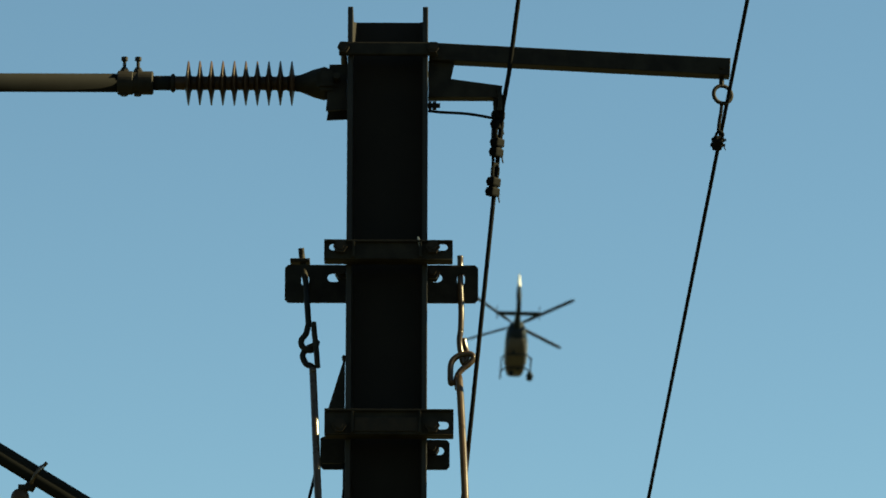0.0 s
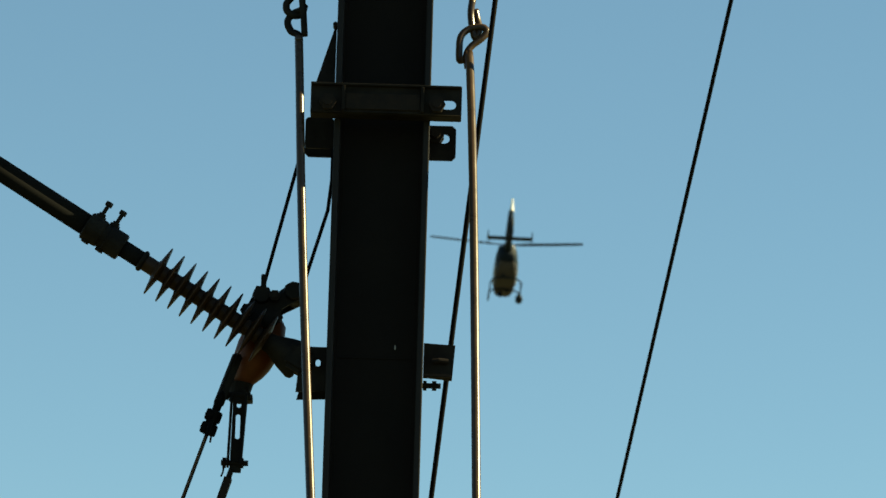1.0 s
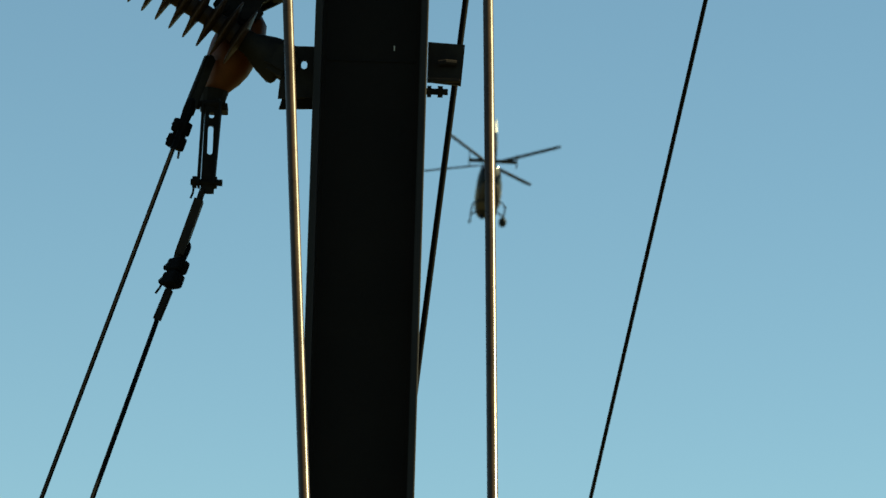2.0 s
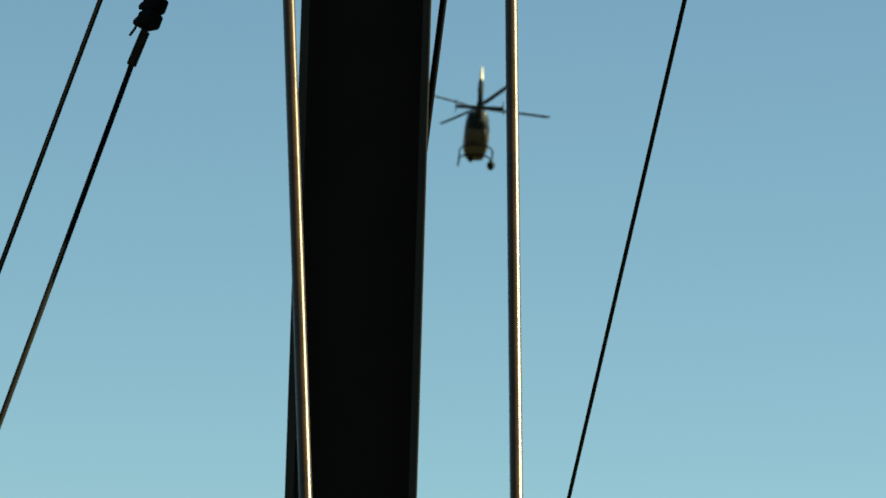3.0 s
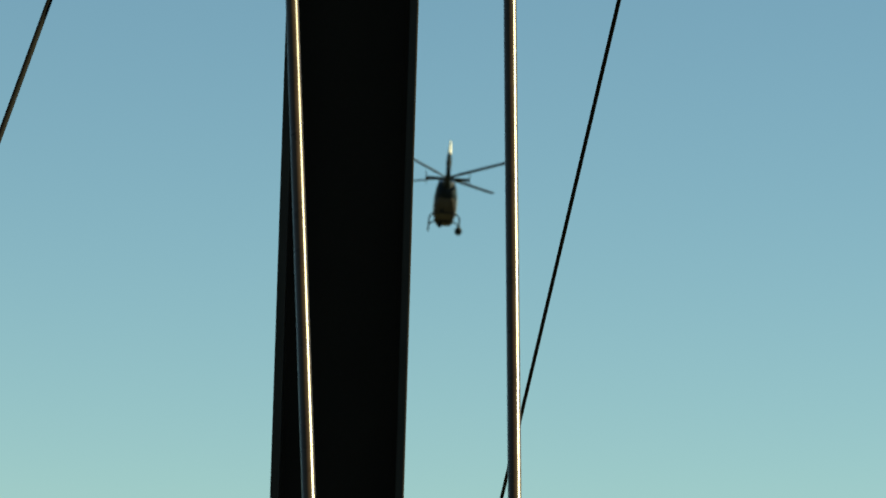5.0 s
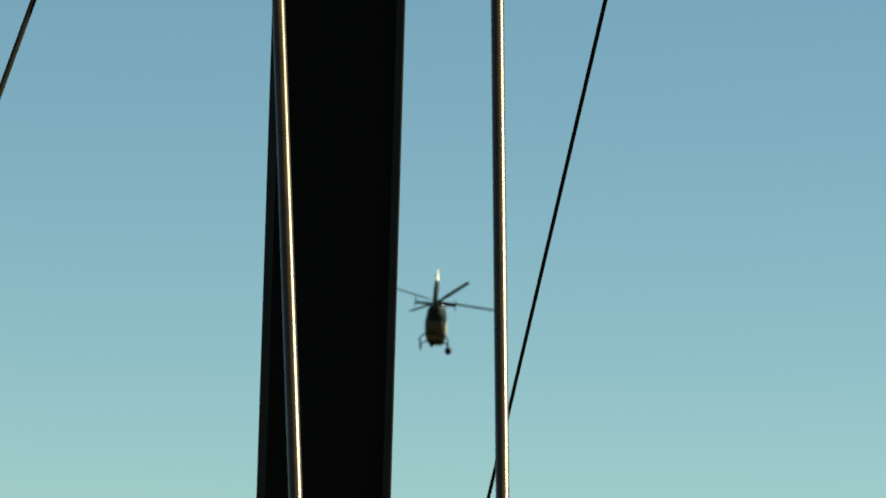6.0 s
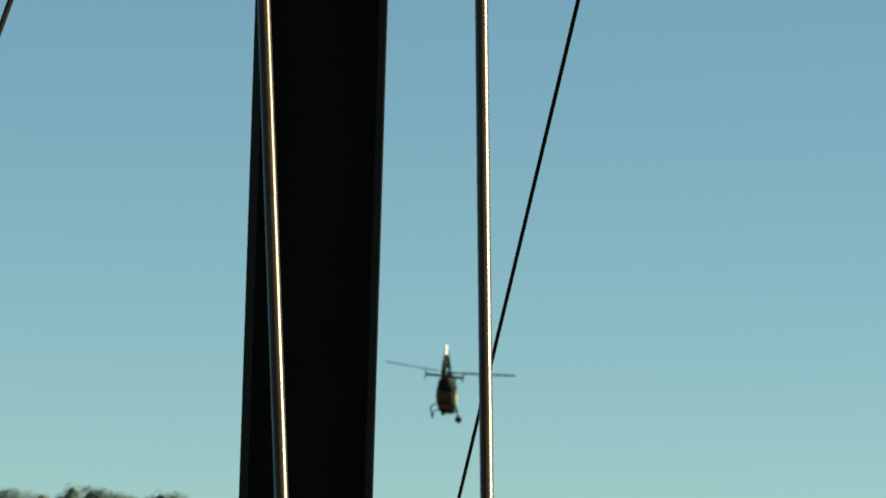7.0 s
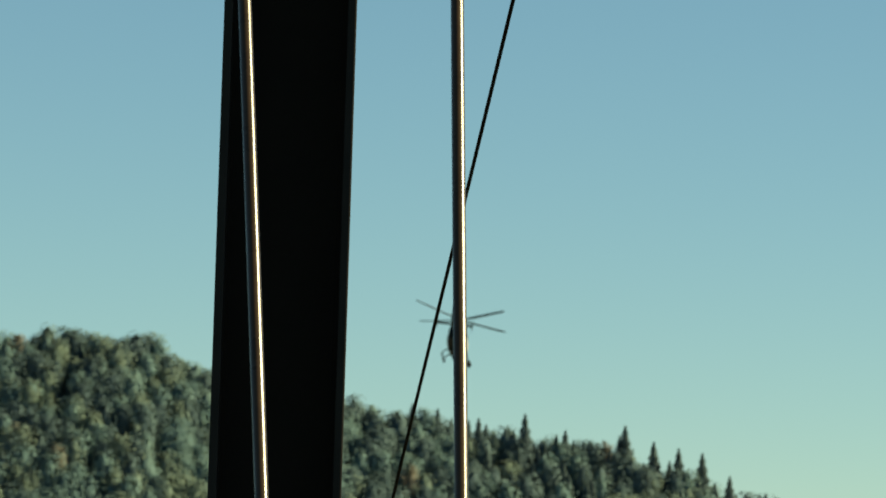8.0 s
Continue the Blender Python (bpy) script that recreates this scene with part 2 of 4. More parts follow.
def build_woods():
    rng = np.random.default_rng(5)
    # leaf colours are paled and blued: the hill's distance haze is mixed into them
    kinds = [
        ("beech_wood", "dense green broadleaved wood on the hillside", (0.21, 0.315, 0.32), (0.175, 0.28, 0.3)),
        ("alder_wood", "darker trees among the hillside wood, coloured blue as by haze", (0.145, 0.215, 0.235), (0.125, 0.19, 0.215)),
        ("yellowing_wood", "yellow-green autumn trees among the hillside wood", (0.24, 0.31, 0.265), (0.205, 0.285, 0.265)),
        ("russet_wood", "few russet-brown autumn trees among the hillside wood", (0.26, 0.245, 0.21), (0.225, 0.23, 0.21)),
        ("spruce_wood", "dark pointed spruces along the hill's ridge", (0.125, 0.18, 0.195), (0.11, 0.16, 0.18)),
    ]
    protos = {True: [leafy_crown(rng, 1000, True) for _ in range(5)], False: [leafy_crown(rng, 1500, False) for _ in range(8)]}
    trees = {k[0]: [] for k in kinds}
    sp = 6.6
    for ix in range(int(430 / sp)):
        for iy in range(int(140 / sp)):
            px = -165 + ix * sp + rng.uniform(-3.2, 3.2)
            py = 1890 + iy * sp + rng.uniform(-3.2, 3.2)
            patch = noise.noise((px * 0.02, py * 0.02, 4.0)) + rng.uniform(-0.35, 0.35)
            near_ridge = py > 1965
            con = (patch > 0.5 and px > -10) or (near_ridge and px > 60 and rng.random() < 0.28)
            if con:
                kind, h = "spruce_wood", rng.uniform(19, 25.5)
            else:
                # kinds at random in loose patches; beyond x = 10 darker alder prevails
                u = rng.random() + 0.12 * noise.noise((px * 0.03, py * 0.03, 9.0)) + (0.34 if px > 10 else 0.0)
                kind = "russet_wood" if u < 0.015 or 0.44 < u < 0.45 else "yellowing_wood" if u < 0.2 or 0.9 < u < 0.99 else "beech_wood" if u < 0.66 else "alder_wood"
                h = rng.uniform(20.5, 26)
            trees[kind].append((px, py, h, con))
    # single tall spruces standing out of the ridge
    for px, h in ((80.8, 29.5), (120.8, 30), (132.3, 27.5), (142.3, 28.5), (151.8, 30), (46, 25.5), (36, 25.5), (97, 25)):
        trees["spruce_wood"].append((px, 1999.0, h, True))
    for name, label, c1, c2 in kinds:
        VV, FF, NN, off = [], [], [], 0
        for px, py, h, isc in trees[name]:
            V, F, N = protos[isc][rng.integers(len(protos[isc]))]
            a = rng.random() * 6.283
            R = np.array(((np.cos(a), -np.sin(a), 0), (np.sin(a), np.cos(a), 0), (0, 0, 1)))
            wide = 1.0 if isc else rng.uniform(0.85, 1.3)
            VV.append(V @ R.T * np.array((h * wide, h * wide, h)) + np.array((px, py, hill(px, py) - 0.4)))
            NN.append(N @ R.T)
            FF.append(F + off)
            off += len(V)
        V, F, N = np.concatenate(VV), np.concatenate(FF), np.concatenate(NN)
        me = bpy.data.meshes.new(name)
        me.vertices.add(len(V))
        me.vertices.foreach_set("co", V.ravel())
        me.loops.add(F.size)
        me.loops.foreach_set("vertex_index", F.ravel())
        me.polygons.add(len(F))
        me.polygons.foreach_set("loop_start", np.arange(0, F.size, 3))
        me.update(calc_edges=True)
        lie = me.attributes.new("bough_normal", "FLOAT_VECTOR", "POINT")
        lie.data.foreach_set("vector", N.ravel())
        me.materials.append(leafy(material(name + "_hazed_leaves", c1, 0.75, 0, c2, 0.1, 0.0, 0.4, spec=0.1, island=0.05)))
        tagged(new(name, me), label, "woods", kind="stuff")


build_woods()


# ---- the mast ----
def build_mast():
    e = thing("mast", "dark steel H-section railway catenary mast", "mast")
    H0, T, W, TOP = 0.15, 0.02, 0.006, 7.312
    for s in (-1, 1):
        bm = bmesh.new()
        a, b = sorted((s * H0, s * (H0 - T)))
        box(bm, (a, -0.15, 0), (b, 0.15, TOP), 0.0035)
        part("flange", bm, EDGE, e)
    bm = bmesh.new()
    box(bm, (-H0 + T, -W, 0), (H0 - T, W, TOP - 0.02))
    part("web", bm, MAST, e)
    for s in (-1, 1):
        bm = bmesh.new()
        for fy in (-1, 1):
            v = [bm.verts.new((s * (H0 - T), fy * W, z)) for z in (0, TOP - 0.02)]
            v += [bm.verts.new((s * (H0 - T - 0.011), fy * W, z)) for z in (0, TOP - 0.02)]
            v += [bm.verts.new((s * (H0 - T), fy * (W + 0.011), z)) for z in (0, TOP - 0.02)]
            bm.faces.new((v[2], v[3], v[5], v[4]))
            bm.faces.new((v[1], v[5], v[3]))
            bm.faces.new((v[0], v[2], v[4]))
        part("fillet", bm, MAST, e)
    bm = bmesh.new()
    box(bm, (-0.117, -0.0095, 4.925), (0.117, -0.0062, 4.93), 0.001)
    part("weld_seam", bm, MAST, e)
    # a bright scratch on the web, built as a thin pale sliver
    bm = bmesh.new()
    box(bm, (0.0595, -0.0085, 4.957), (0.063, -0.0062, 4.971), 0.0004)
    part("web_scratch", bm, TAB, e, "tiny bright scratch on the web, made as a raised sliver")


build_mast()


def clamp_pair(name, z, front, back, slots_front, slots_back, label):
    """Angle bar across the front edges and a plate across the back, drawn together by bolts."""
    e = thing(name, label, "bracket", "mast clamps")
    zf0, zf1, x0, x1 = front
    bm = bmesh.new()
    plate(bm, [(x0, zf0), (x1, zf0 - 0.002), (x1, zf1 - 0.004), (x0, zf1)], [slot(*k) for k in slots_front], -0.232, -0.222)
    box(bm, (x0, -0.2215, zf0 - 0.004), (x1, -0.153, zf0 + 0.005), 0.002)
    part("front_angle", bm, STEEL, e)
    zb0, zb1, xb0, xb1 = back
    bm = bmesh.new()
    plate(bm, chamfered(xb0, zb0, xb1, zb1, 0.012), [slot(*s) for s in slots_back], 0.156, 0.168)
    part("back_plate", bm, STEEL, e)
    for x in (-0.17, 0.17):
        for y0, y1 in ((-0.258, -0.12), (0.205, 0.12)):
            bm = bmesh.new()
            bolt(bm, (x, y0, z), (x, y1, z), 0.014)
            part("clamp_bolt", bm, BRASS, e)
    bm = bmesh.new()
    box(bm, (x0 + 0.002, -0.247, zf1 - 0.012), (x1 - 0.002, -0.2325, zf1 - 0.005), 0.002)
    part("top_lip", bm, STEEL, e)
    for x in (-0.122, 0.124):
        bm = bmesh.new()
        box(bm, (x - 0.005, -0.249, zf0 + 0.002), (x + 0.005, -0.2325, zf1 - 0.0125), 0.002)
        part("front_rib", bm, STEEL, e)
    for x in (-0.112, 0.118):
        bm = bmesh.new()
        box(bm, (x - 0.006, -0.2215, zf0 + 0.006), (x + 0.006, -0.153, zf1 - 0.006), 0.002)
        part("stiffener", bm, STEEL, e)
    return e


upper_clamp = clamp_pair("guy_bracket", 6.362, (6.321, 6.393, -0.23, 0.243), (6.247, 6.392, -0.384, 0.341),
                         [(-0.187, 6.364, 0.05, 0.026), (0.2, 6.364, 0.05, 0.026)],
                         [(-0.2, 6.343, 0.05, 0.034), (0.182, 6.343, 0.05, 0.034), (-0.308, 6.332, 0.03, 0.046), (0.276, 6.338, 0.03, 0.046)],
                         "weathered steel clamp holding two guy rods to the mast")
lower_clamp = clamp_pair("lower_bracket", 5.69, (5.663, 5.757, -0.224, 0.247), (5.61, 5.723, -0.246, 0.235),
                         [(0.205, 5.694, 0.05, 0.03)], [(0.19, 5.681, 0.05, 0.032), (-0.236, 5.674, 0.012, 0.008)],
                         "weathered steel angle clamp round the mast")
bm = bmesh.new()
box(bm, (0.117, -0.24, 6.352), (0.124, -0.2325, 6.402), 0.001, Matrix.Rotation(radians(-12), 4, "Y"))
part("lock_tab", bm, TAB, upper_clamp, "small bent tab, sun glint in its colour")
# slanting brace of the lower clamp
bm = bmesh.new()
plate(bm, [(-0.152, 5.965), (-0.158, 5.965), (-0.218, 5.765), (-0.218, 5.74), (-0.152, 5.74)], [], -0.11, -0.1)
part("brace_plate", bm, STEEL, lower_clamp)
bm = bmesh.new()
rod(bm, (-0.156, -0.13, 5.972), (-0.156, -0.085, 5.972), 0.008, 8)
part("brace_pin", bm, BRASS, lower_clamp)
bm = bmesh.new()
plate(bm, chamfered(-0.243, 5.6, -0.152, 5.7, 0.008), [], 0.0, 0.012)
part("cheek_plate", bm, STEEL, lower_clamp)
bm = bmesh.new()
box(bm, (-0.116, -0.2385, 5.671), (0.118, -0.2325, 5.722), 0.0015)
part("backing_strip", bm, BRASS, lower_clamp, "brown strip")


# ---- guy rods ----
def guy_rod(mat, bolt_pts, eye_pts, rod_eye_pts, rod_pts, tail_pts=()):
    e = thing("guy_rod", "weathered steel guy rod hooked to a threaded eye bolt", "guy rod", "guy rods")
    bm = bmesh.new()
    tube_path(bm, smooth_path(bolt_pts, 5), 0.0115)
    part("eye_bolt", bm, mat, e, smooth=True)
    x, y, z = bolt_pts[0]
    bm = bmesh.new()
    box(bm, (x - 0.04, y - 0.035, z - 0.06), (x + 0.034, y + 0.03, z - 0.046), 0.003)
    part("washer", bm, BRASS, e, "bent rusty washer")
    bm = bmesh.new()
    tube_path(bm, smooth_path(eye_pts, 5), 0.0115)
    part("upper_eye", bm, mat, e, smooth=True)
    bm = bmesh.new()
    tube_path(bm, smooth_path(rod_eye_pts, 5), 0.0115)
    part("rod_eye", bm, mat, e, smooth=True)
    if tail_pts:
        bm = bmesh.new()
        tube_path(bm, smooth_path(tail_pts, 4), 0.0105)
        part("hook_tail", bm, mat, e, smooth=True)
    bm = bmesh.new()
    tube_path(bm, smooth_path(rod_pts, 6), ROD_R, 20)
    part("rod", bm, GALV, e, smooth=True)


ROD_R = 0.0135
# left hook in darker, duller steel: the mast's shadow on it is put in colour
guy_rod(STEEL,
        [(-0.325, 0.190, 6.464), (-0.320, 0.190, 6.420), (-0.305, 0.130, 6.318), (-0.296, 0.030, 6.207), (-0.289, -0.040, 6.115)],
        [(-0.289, -0.040, 6.119), (-0.298, -0.055, 6.077), (-0.314, -0.065, 6.051), (-0.311, -0.070, 6.026), (-0.288, -0.070, 6.011), (-0.265, -0.060, 6.020), (-0.258, -0.050, 6.046)],
        [(-0.270, -0.100, 5.894), (-0.272, -0.090, 5.941), (-0.297, -0.075, 5.959), (-0.309, -0.065, 5.993), (-0.292, -0.060, 6.020), (-0.267, -0.075, 6.029), (-0.254, -0.085, 6.044)],
        [(-0.2710, -0.095, 5.9351), (-0.2645, -0.13, 5.82), (-0.2176, -0.4249, 5.0000), (-0.0746, -1.3090, 3.0000), (0.1398, -2.6352, 0.0000)],
        [(-0.270, -0.085, 6.113), (-0.265, -0.090, 6.060), (-0.258, -0.095, 6.001), (-0.253, -0.100, 5.938)])
# right hook, on the sunny side, in the brighter rod metal
guy_rod(GALV,
        [(0.273, 0.190, 6.437), (0.274, 0.190, 6.400), (0.274, 0.165, 6.328), (0.277, 0.150, 6.237), (0.277, 0.140, 6.181), (0.275, 0.135, 6.132)],
        [(0.275, 0.135, 6.136), (0.271, 0.135, 6.097), (0.275, 0.130, 6.053), (0.287, 0.125, 6.008), (0.300, 0.130, 6.038), (0.293, 0.140, 6.070), (0.285, 0.145, 6.106)],
        [(0.266, 0.100, 5.901), (0.260, 0.100, 5.942), (0.275, 0.105, 5.974), (0.308, 0.110, 6.003), (0.323, 0.115, 6.026), (0.308, 0.120, 6.043), (0.266, 0.120, 6.035), (0.241, 0.115, 6.008), (0.237, 0.110, 5.964), (0.239, 0.105, 5.928), (0.252, 0.100, 5.931)],
        [(0.2620, 0.1, 5.9315), (0.273, 0.04, 5.874), (0.3001, -0.3669, 5.1000), (0.3541, -1.2806, 3.0000), (0.4313, -2.5858, 0.0000)])


# ---- cantilever struts with their insulators ----
def strut(pivot, angle, lean, length, plate_top, plate_bottom, label):
    e = thing("cantilever_strut", label, "cantilever strut", "cantilever struts")
    c, s = math.cos(angle), math.sin(angle)
    p0 = Vector(pivot)

    def P(u, w=0.0, v=0.0):
        """u along the strut, w across it upwards, v towards the back."""
        return p0 + Vector((-c * u + s * w, v - lean * u, s * u + c * w))

    bm = bmesh.new()
    lathe(bm, P(0.03), P(0.185), [(0, 0.05), (0.04, 0.06), (0.12, 0.063), (0.38, 0.052), (0.7, 0.032), (1, 0.028)], 24)
    part("end_cap", bm, STEEL, e, smooth=True)
    bm = bmesh.new()
    lathe(bm, P(0.14), P(0.62), [(0, 0.03), (0.03, 0.026), (0.98, 0.026), (1, 0.026)], 20)
    core = part("insulator_core", bm, PORCELAIN, e, "brown-glazed insulator core", smooth=True)
    for k in range(10):
        u = 0.167 + 0.043 * k
        bm = bmesh.new()
        R = 0.085
        lathe(bm, P(u - 0.011), P(u + 0.016), [(0, 0.0255), (0.12, 0.034), (0.4, R * 0.96), (0.5, R), (0.58, R * 0.96), (0.86, 0.034), (1, 0.0255)], 28, cap=False)
        part("shed", bm, PORCELAIN, core, smooth=True)
    bm = bmesh.new()
    lathe(bm, P(0.606), P(0.622), [(0, 0.03), (0.3, 0.035), (0.7, 0.035), (1, 0.03)], 20)
    part("collar", bm, STEEL, e, smooth=True)
    bm = bmesh.new()
    rod(bm, P(0.618), P(0.7), 0.0275, 20)
    part("socket", bm, TUBE, e, smooth=True)
    bm = bmesh.new()
    lathe(bm, P(0.688), P(0.822), [(0, 0.04), (0.03, 0.044), (0.42, 0.044), (0.44, 0.041), (0.56, 0.041), (0.58, 0.044), (0.97, 0.046), (1, 0.041)], 24)
    sleeve = part("clamp_sleeve", bm, STEEL, e, smooth=False)
    for u in (0.746, 0.797):
        bm = bmesh.new()
        rod(bm, P(u, 0.03), P(u, 0.094), 0.0065, 10)
        rod(bm, P(u, 0.04), P(u, 0.058), 0.0125, 6)
        rod(bm, P(u, 0.086), P(u, 0.1), 0.0125, 6)
        rod(bm, P(u, 0.04), P(u, 0.05), 0.017, 8)
        part("set_screw", bm, STEEL, sleeve)
        bm = bmesh.new()
        rod(bm, P(u, -0.05), P(u, -0.035), 0.014, 6)
        part("nut", bm, STEEL, sleeve)
    bm = bmesh.new()
    rod(bm, P(0.80), P(length), 0.035, 24)
    part("tube", bm, TUBE, e, "dull grey steel tube", smooth=True)
    # hinge: two plates on the mast's flange and a fork
    hinge = thing("hinge_bracket", "dark steel hinge plates bolted to the mast", "bracket", "hinge brackets")
    for y, top in ((-0.1, plate_top), (0.028, plate_top - 0.1)):
        bm = bmesh.new()
        x0 = p0.x - 0.04
        plate(bm, [(x0, plate_bottom), (-0.151, plate_bottom + 0.004), (-0.151, top), (x0 + 0.012, top)],
              [slot(-0.176, plate_top - 0.05, 0.016, 0.024)] if angle > 0.1 and y < 0 else [], y, y + 0.012)
        part("hinge_plate", bm, STEEL, hinge)
    bm = bmesh.new()
    rod(bm, p0 + Vector((0, -0.115, 0)), p0 + Vector((0, 0.055, 0)), 0.012, 12)
    part("hinge_pin", bm, STEEL, hinge)
    bm = bmesh.new()
    m = Matrix.Translation(P(0.038, 0, -0.035)) @ Matrix.Rotation(angle, 4, "Y")
    q = bmesh.ops.create_cube(bm, size=1.0)
    bmesh.ops.transform(bm, matrix=m @ Matrix.Diagonal((0.075, 0.075, 0.085, 1)), verts=q["verts"])
    bmesh.ops.bevel(bm, geom=list(bm.edges), offset=0.014, segments=2, affect="EDGES")
    part("fork", bm, STEEL, e)
    return P


top_P = strut((-0.19, -0.05, 7.04), 0.0, 0.0, 3.55, 7.1, 6.921, "dull grey tube strut on a ten-shed brown insulator, level")
low_P = strut((-0.203, -0.05, 4.881), radians(30.5), 0.11, 4.1, 4.94, 4.797, "dull grey tube strut on a ten-shed brown insulator, slanting upwards")


# straps of the two hinges round the mast
def hinge_strap(z, w, label):
    e = thing("mast_strap", label, "strap", "mast straps")
    bm = bmesh.new()
    box(bm, (-0.182, -0.178, z - w / 2), (0.188, -0.153, z + w / 2), 0.006)
    part("strap_bar", bm, STEEL, e)
    for x in (-0.165, 0.168):
        bm = bmesh.new()
        bolt(bm, (x, -0.195, z), (x, 0.2, z), 0.012)
        part("strap_bolt", bm, BRASS, e)
    return e


hinge_strap(7.142, 0.05, "dark steel strap bolted across the mast's top")


# ---- long bracket arm with the ring and its wire clamp ----
def build_long_arm():
    e = thing("bracket_arm", "long dark steel channel arm bolted to the mast's head", "bracket arm")
    bm = bmesh.new()
    a, b = Vector((0.155, -0.1, 7.144)), Vector((1.278, -0.1, 7.087))
    d = (b - a)
    m = Matrix.Translation((a + b) / 2) @ Matrix.Rotation(math.atan2(-d.z, d.x), 4, "Y")
    L = d.length
    profile = [(-0.036, -0.033), (0.03, -0.033), (0.03, -0.027), (-0.03, -0.027), (-0.03, 0.027), (0.03, 0.027), (0.03, 0.033), (-0.036, 0.033)]
    ends = [[bm.verts.new((x, y, z)) for y, z in profile] for x in (-L / 2, L / 2)]
    for k in range(8):
        bm.faces.new((ends[0][k], ends[0][(k + 1) % 8], ends[1][(k + 1) % 8], ends[1][k]))
    bm.faces.new(ends[0][::-1])
    bm.faces.new(ends[1])
    bmesh.ops.recalc_face_normals(bm, faces=bm.faces)
    bmesh.ops.bevel(bm, geom=list(bm.edges), offset=0.0015, segments=1, affect="EDGES")
    bmesh.ops.transform(bm, matrix=m, verts=bm.verts)
    part("channel", bm, STEEL, e)
    bm = bmesh.new()
    bolt(bm, (0.176, -0.14, 7.128), (0.176, -0.04, 7.128), 0.011)
    part("arm_bolt", bm, STEEL, e)
    bm = bmesh.new()
    rod(bm, (1.247, -0.145, 7.085), (1.247, -0.05, 7.085), 0.009, 10)
    rod(bm, (1.247, -0.1, 7.085), (1.247, -0.1, 7.02), 0.0095, 10)
    part("eye_shank", bm, STEEL, e)
    bm = bmesh.new()
    n = 22
    tube_path(bm, [(1.25 + 0.034 * math.sin(2 * math.pi * k / n), -0.1 + 0.012 * math.sin(2 * math.pi * k / n), 6.988 + 0.034 * math.cos(2 * math.pi * k / n)) for k in range(n)], 0.0075, closed=True)
    part("ring", bm, STEEL, e, smooth=True)
    return e


build_long_arm()


def wire(label, pts, r, group="", cat="wire"):
    bm = bmesh.new()
    tube_path(bm, pts, r, 10)
    ob = part("wire", bm, WIRE, smooth=True)
    return tagged(ob, label, cat, group)


def wire_grip(name, label, at, along, size=1.0, pin=True):
    """Cast clamp on a wire: body, strap, bolts with nuts and a split pin."""
    e = thing(name, label, "wire clamp", "wire clamps")
    a = Vector(along).normalized()
    m = Matrix.Translation(at) @ a.to_track_quat("Z", "Y").to_matrix().to_4x4()
    bm = bmesh.new()
    for z in (-0.019, 0.019):
        box(bm, (-0.025 * size, -0.018 * size, (z - 0.017) * size), (0.02 * size, 0.018 * size, (z + 0.017) * size), 0.007 * size)
    box(bm, (-0.014 * size, -0.014 * size, -0.03 * size), (0.012 * size, 0.014 * size, 0.03 * size), 0.005 * size)
    bmesh.ops.transform(bm, matrix=m, verts=bm.verts)
    part("body", bm, WIRE, e)
    for z in (-0.02, 0.018):
        bm = bmesh.new()
        bolt(bm, (-0.03 * size, 0.004, z * size), (0.036 * size, 0.004, z * size), 0.0065 * size)
        bmesh.ops.transform(bm, matrix=m, verts=bm.verts)
        part("bolt", bm, WIRE, e)
    bm = bmesh.new()
    k = [(-0.014 * size, 0, 0.035 * size), (-0.017 * size, 0, 0.07 * size), (0, 0, 0.088 * size), (0.015 * size, 0, 0.07 * size), (0.013 * size, 0, 0.035 * size)]
    tube_path(bm, smooth_path(k, 5), 0.0065 * size, 8)
    bmesh.ops.transform(bm, matrix=m, verts=bm.verts)
    part("loop", bm, WIRE, e)
    if pin:
        bm = bmesh.new()
        tube_path(bm, [(0.03 * size, 0, -0.015 * size), (0.034 * size, 0, -0.035 * size), (0.042 * size, 0, -0.05 * size)], 0.0028 * size, 6)
        bmesh.ops.transform(bm, matrix=m, verts=bm.verts)
        part("split_pin", bm, STEEL, e)
    return e


WR_A, WR_B = Vector((1.9425, -8.7312, 10.5000)), Vector((-0.0616, 16.8950, 0.0000))
wire("dark stranded wire running over the long arm's ring", [WR_A, WR_B], 0.0075)
wr_d = (WR_A - WR_B).normalized()
wire_grip("wire_clamp", "small dark clamp on the wire below the ring", (1.231, -0.1, 6.8), wr_d, 0.8)
bm = bmesh.new()
tube_path(bm, smooth_path([(1.247, -0.1, 6.96), (1.243, -0.1, 6.92), (1.236, -0.1, 6.88), (1.232, -0.1, 6.84)], 4), 0.0065, 10)
tagged(part("ring_link", bm, WIRE), "dark bent link between ring and wire clamp", "link")


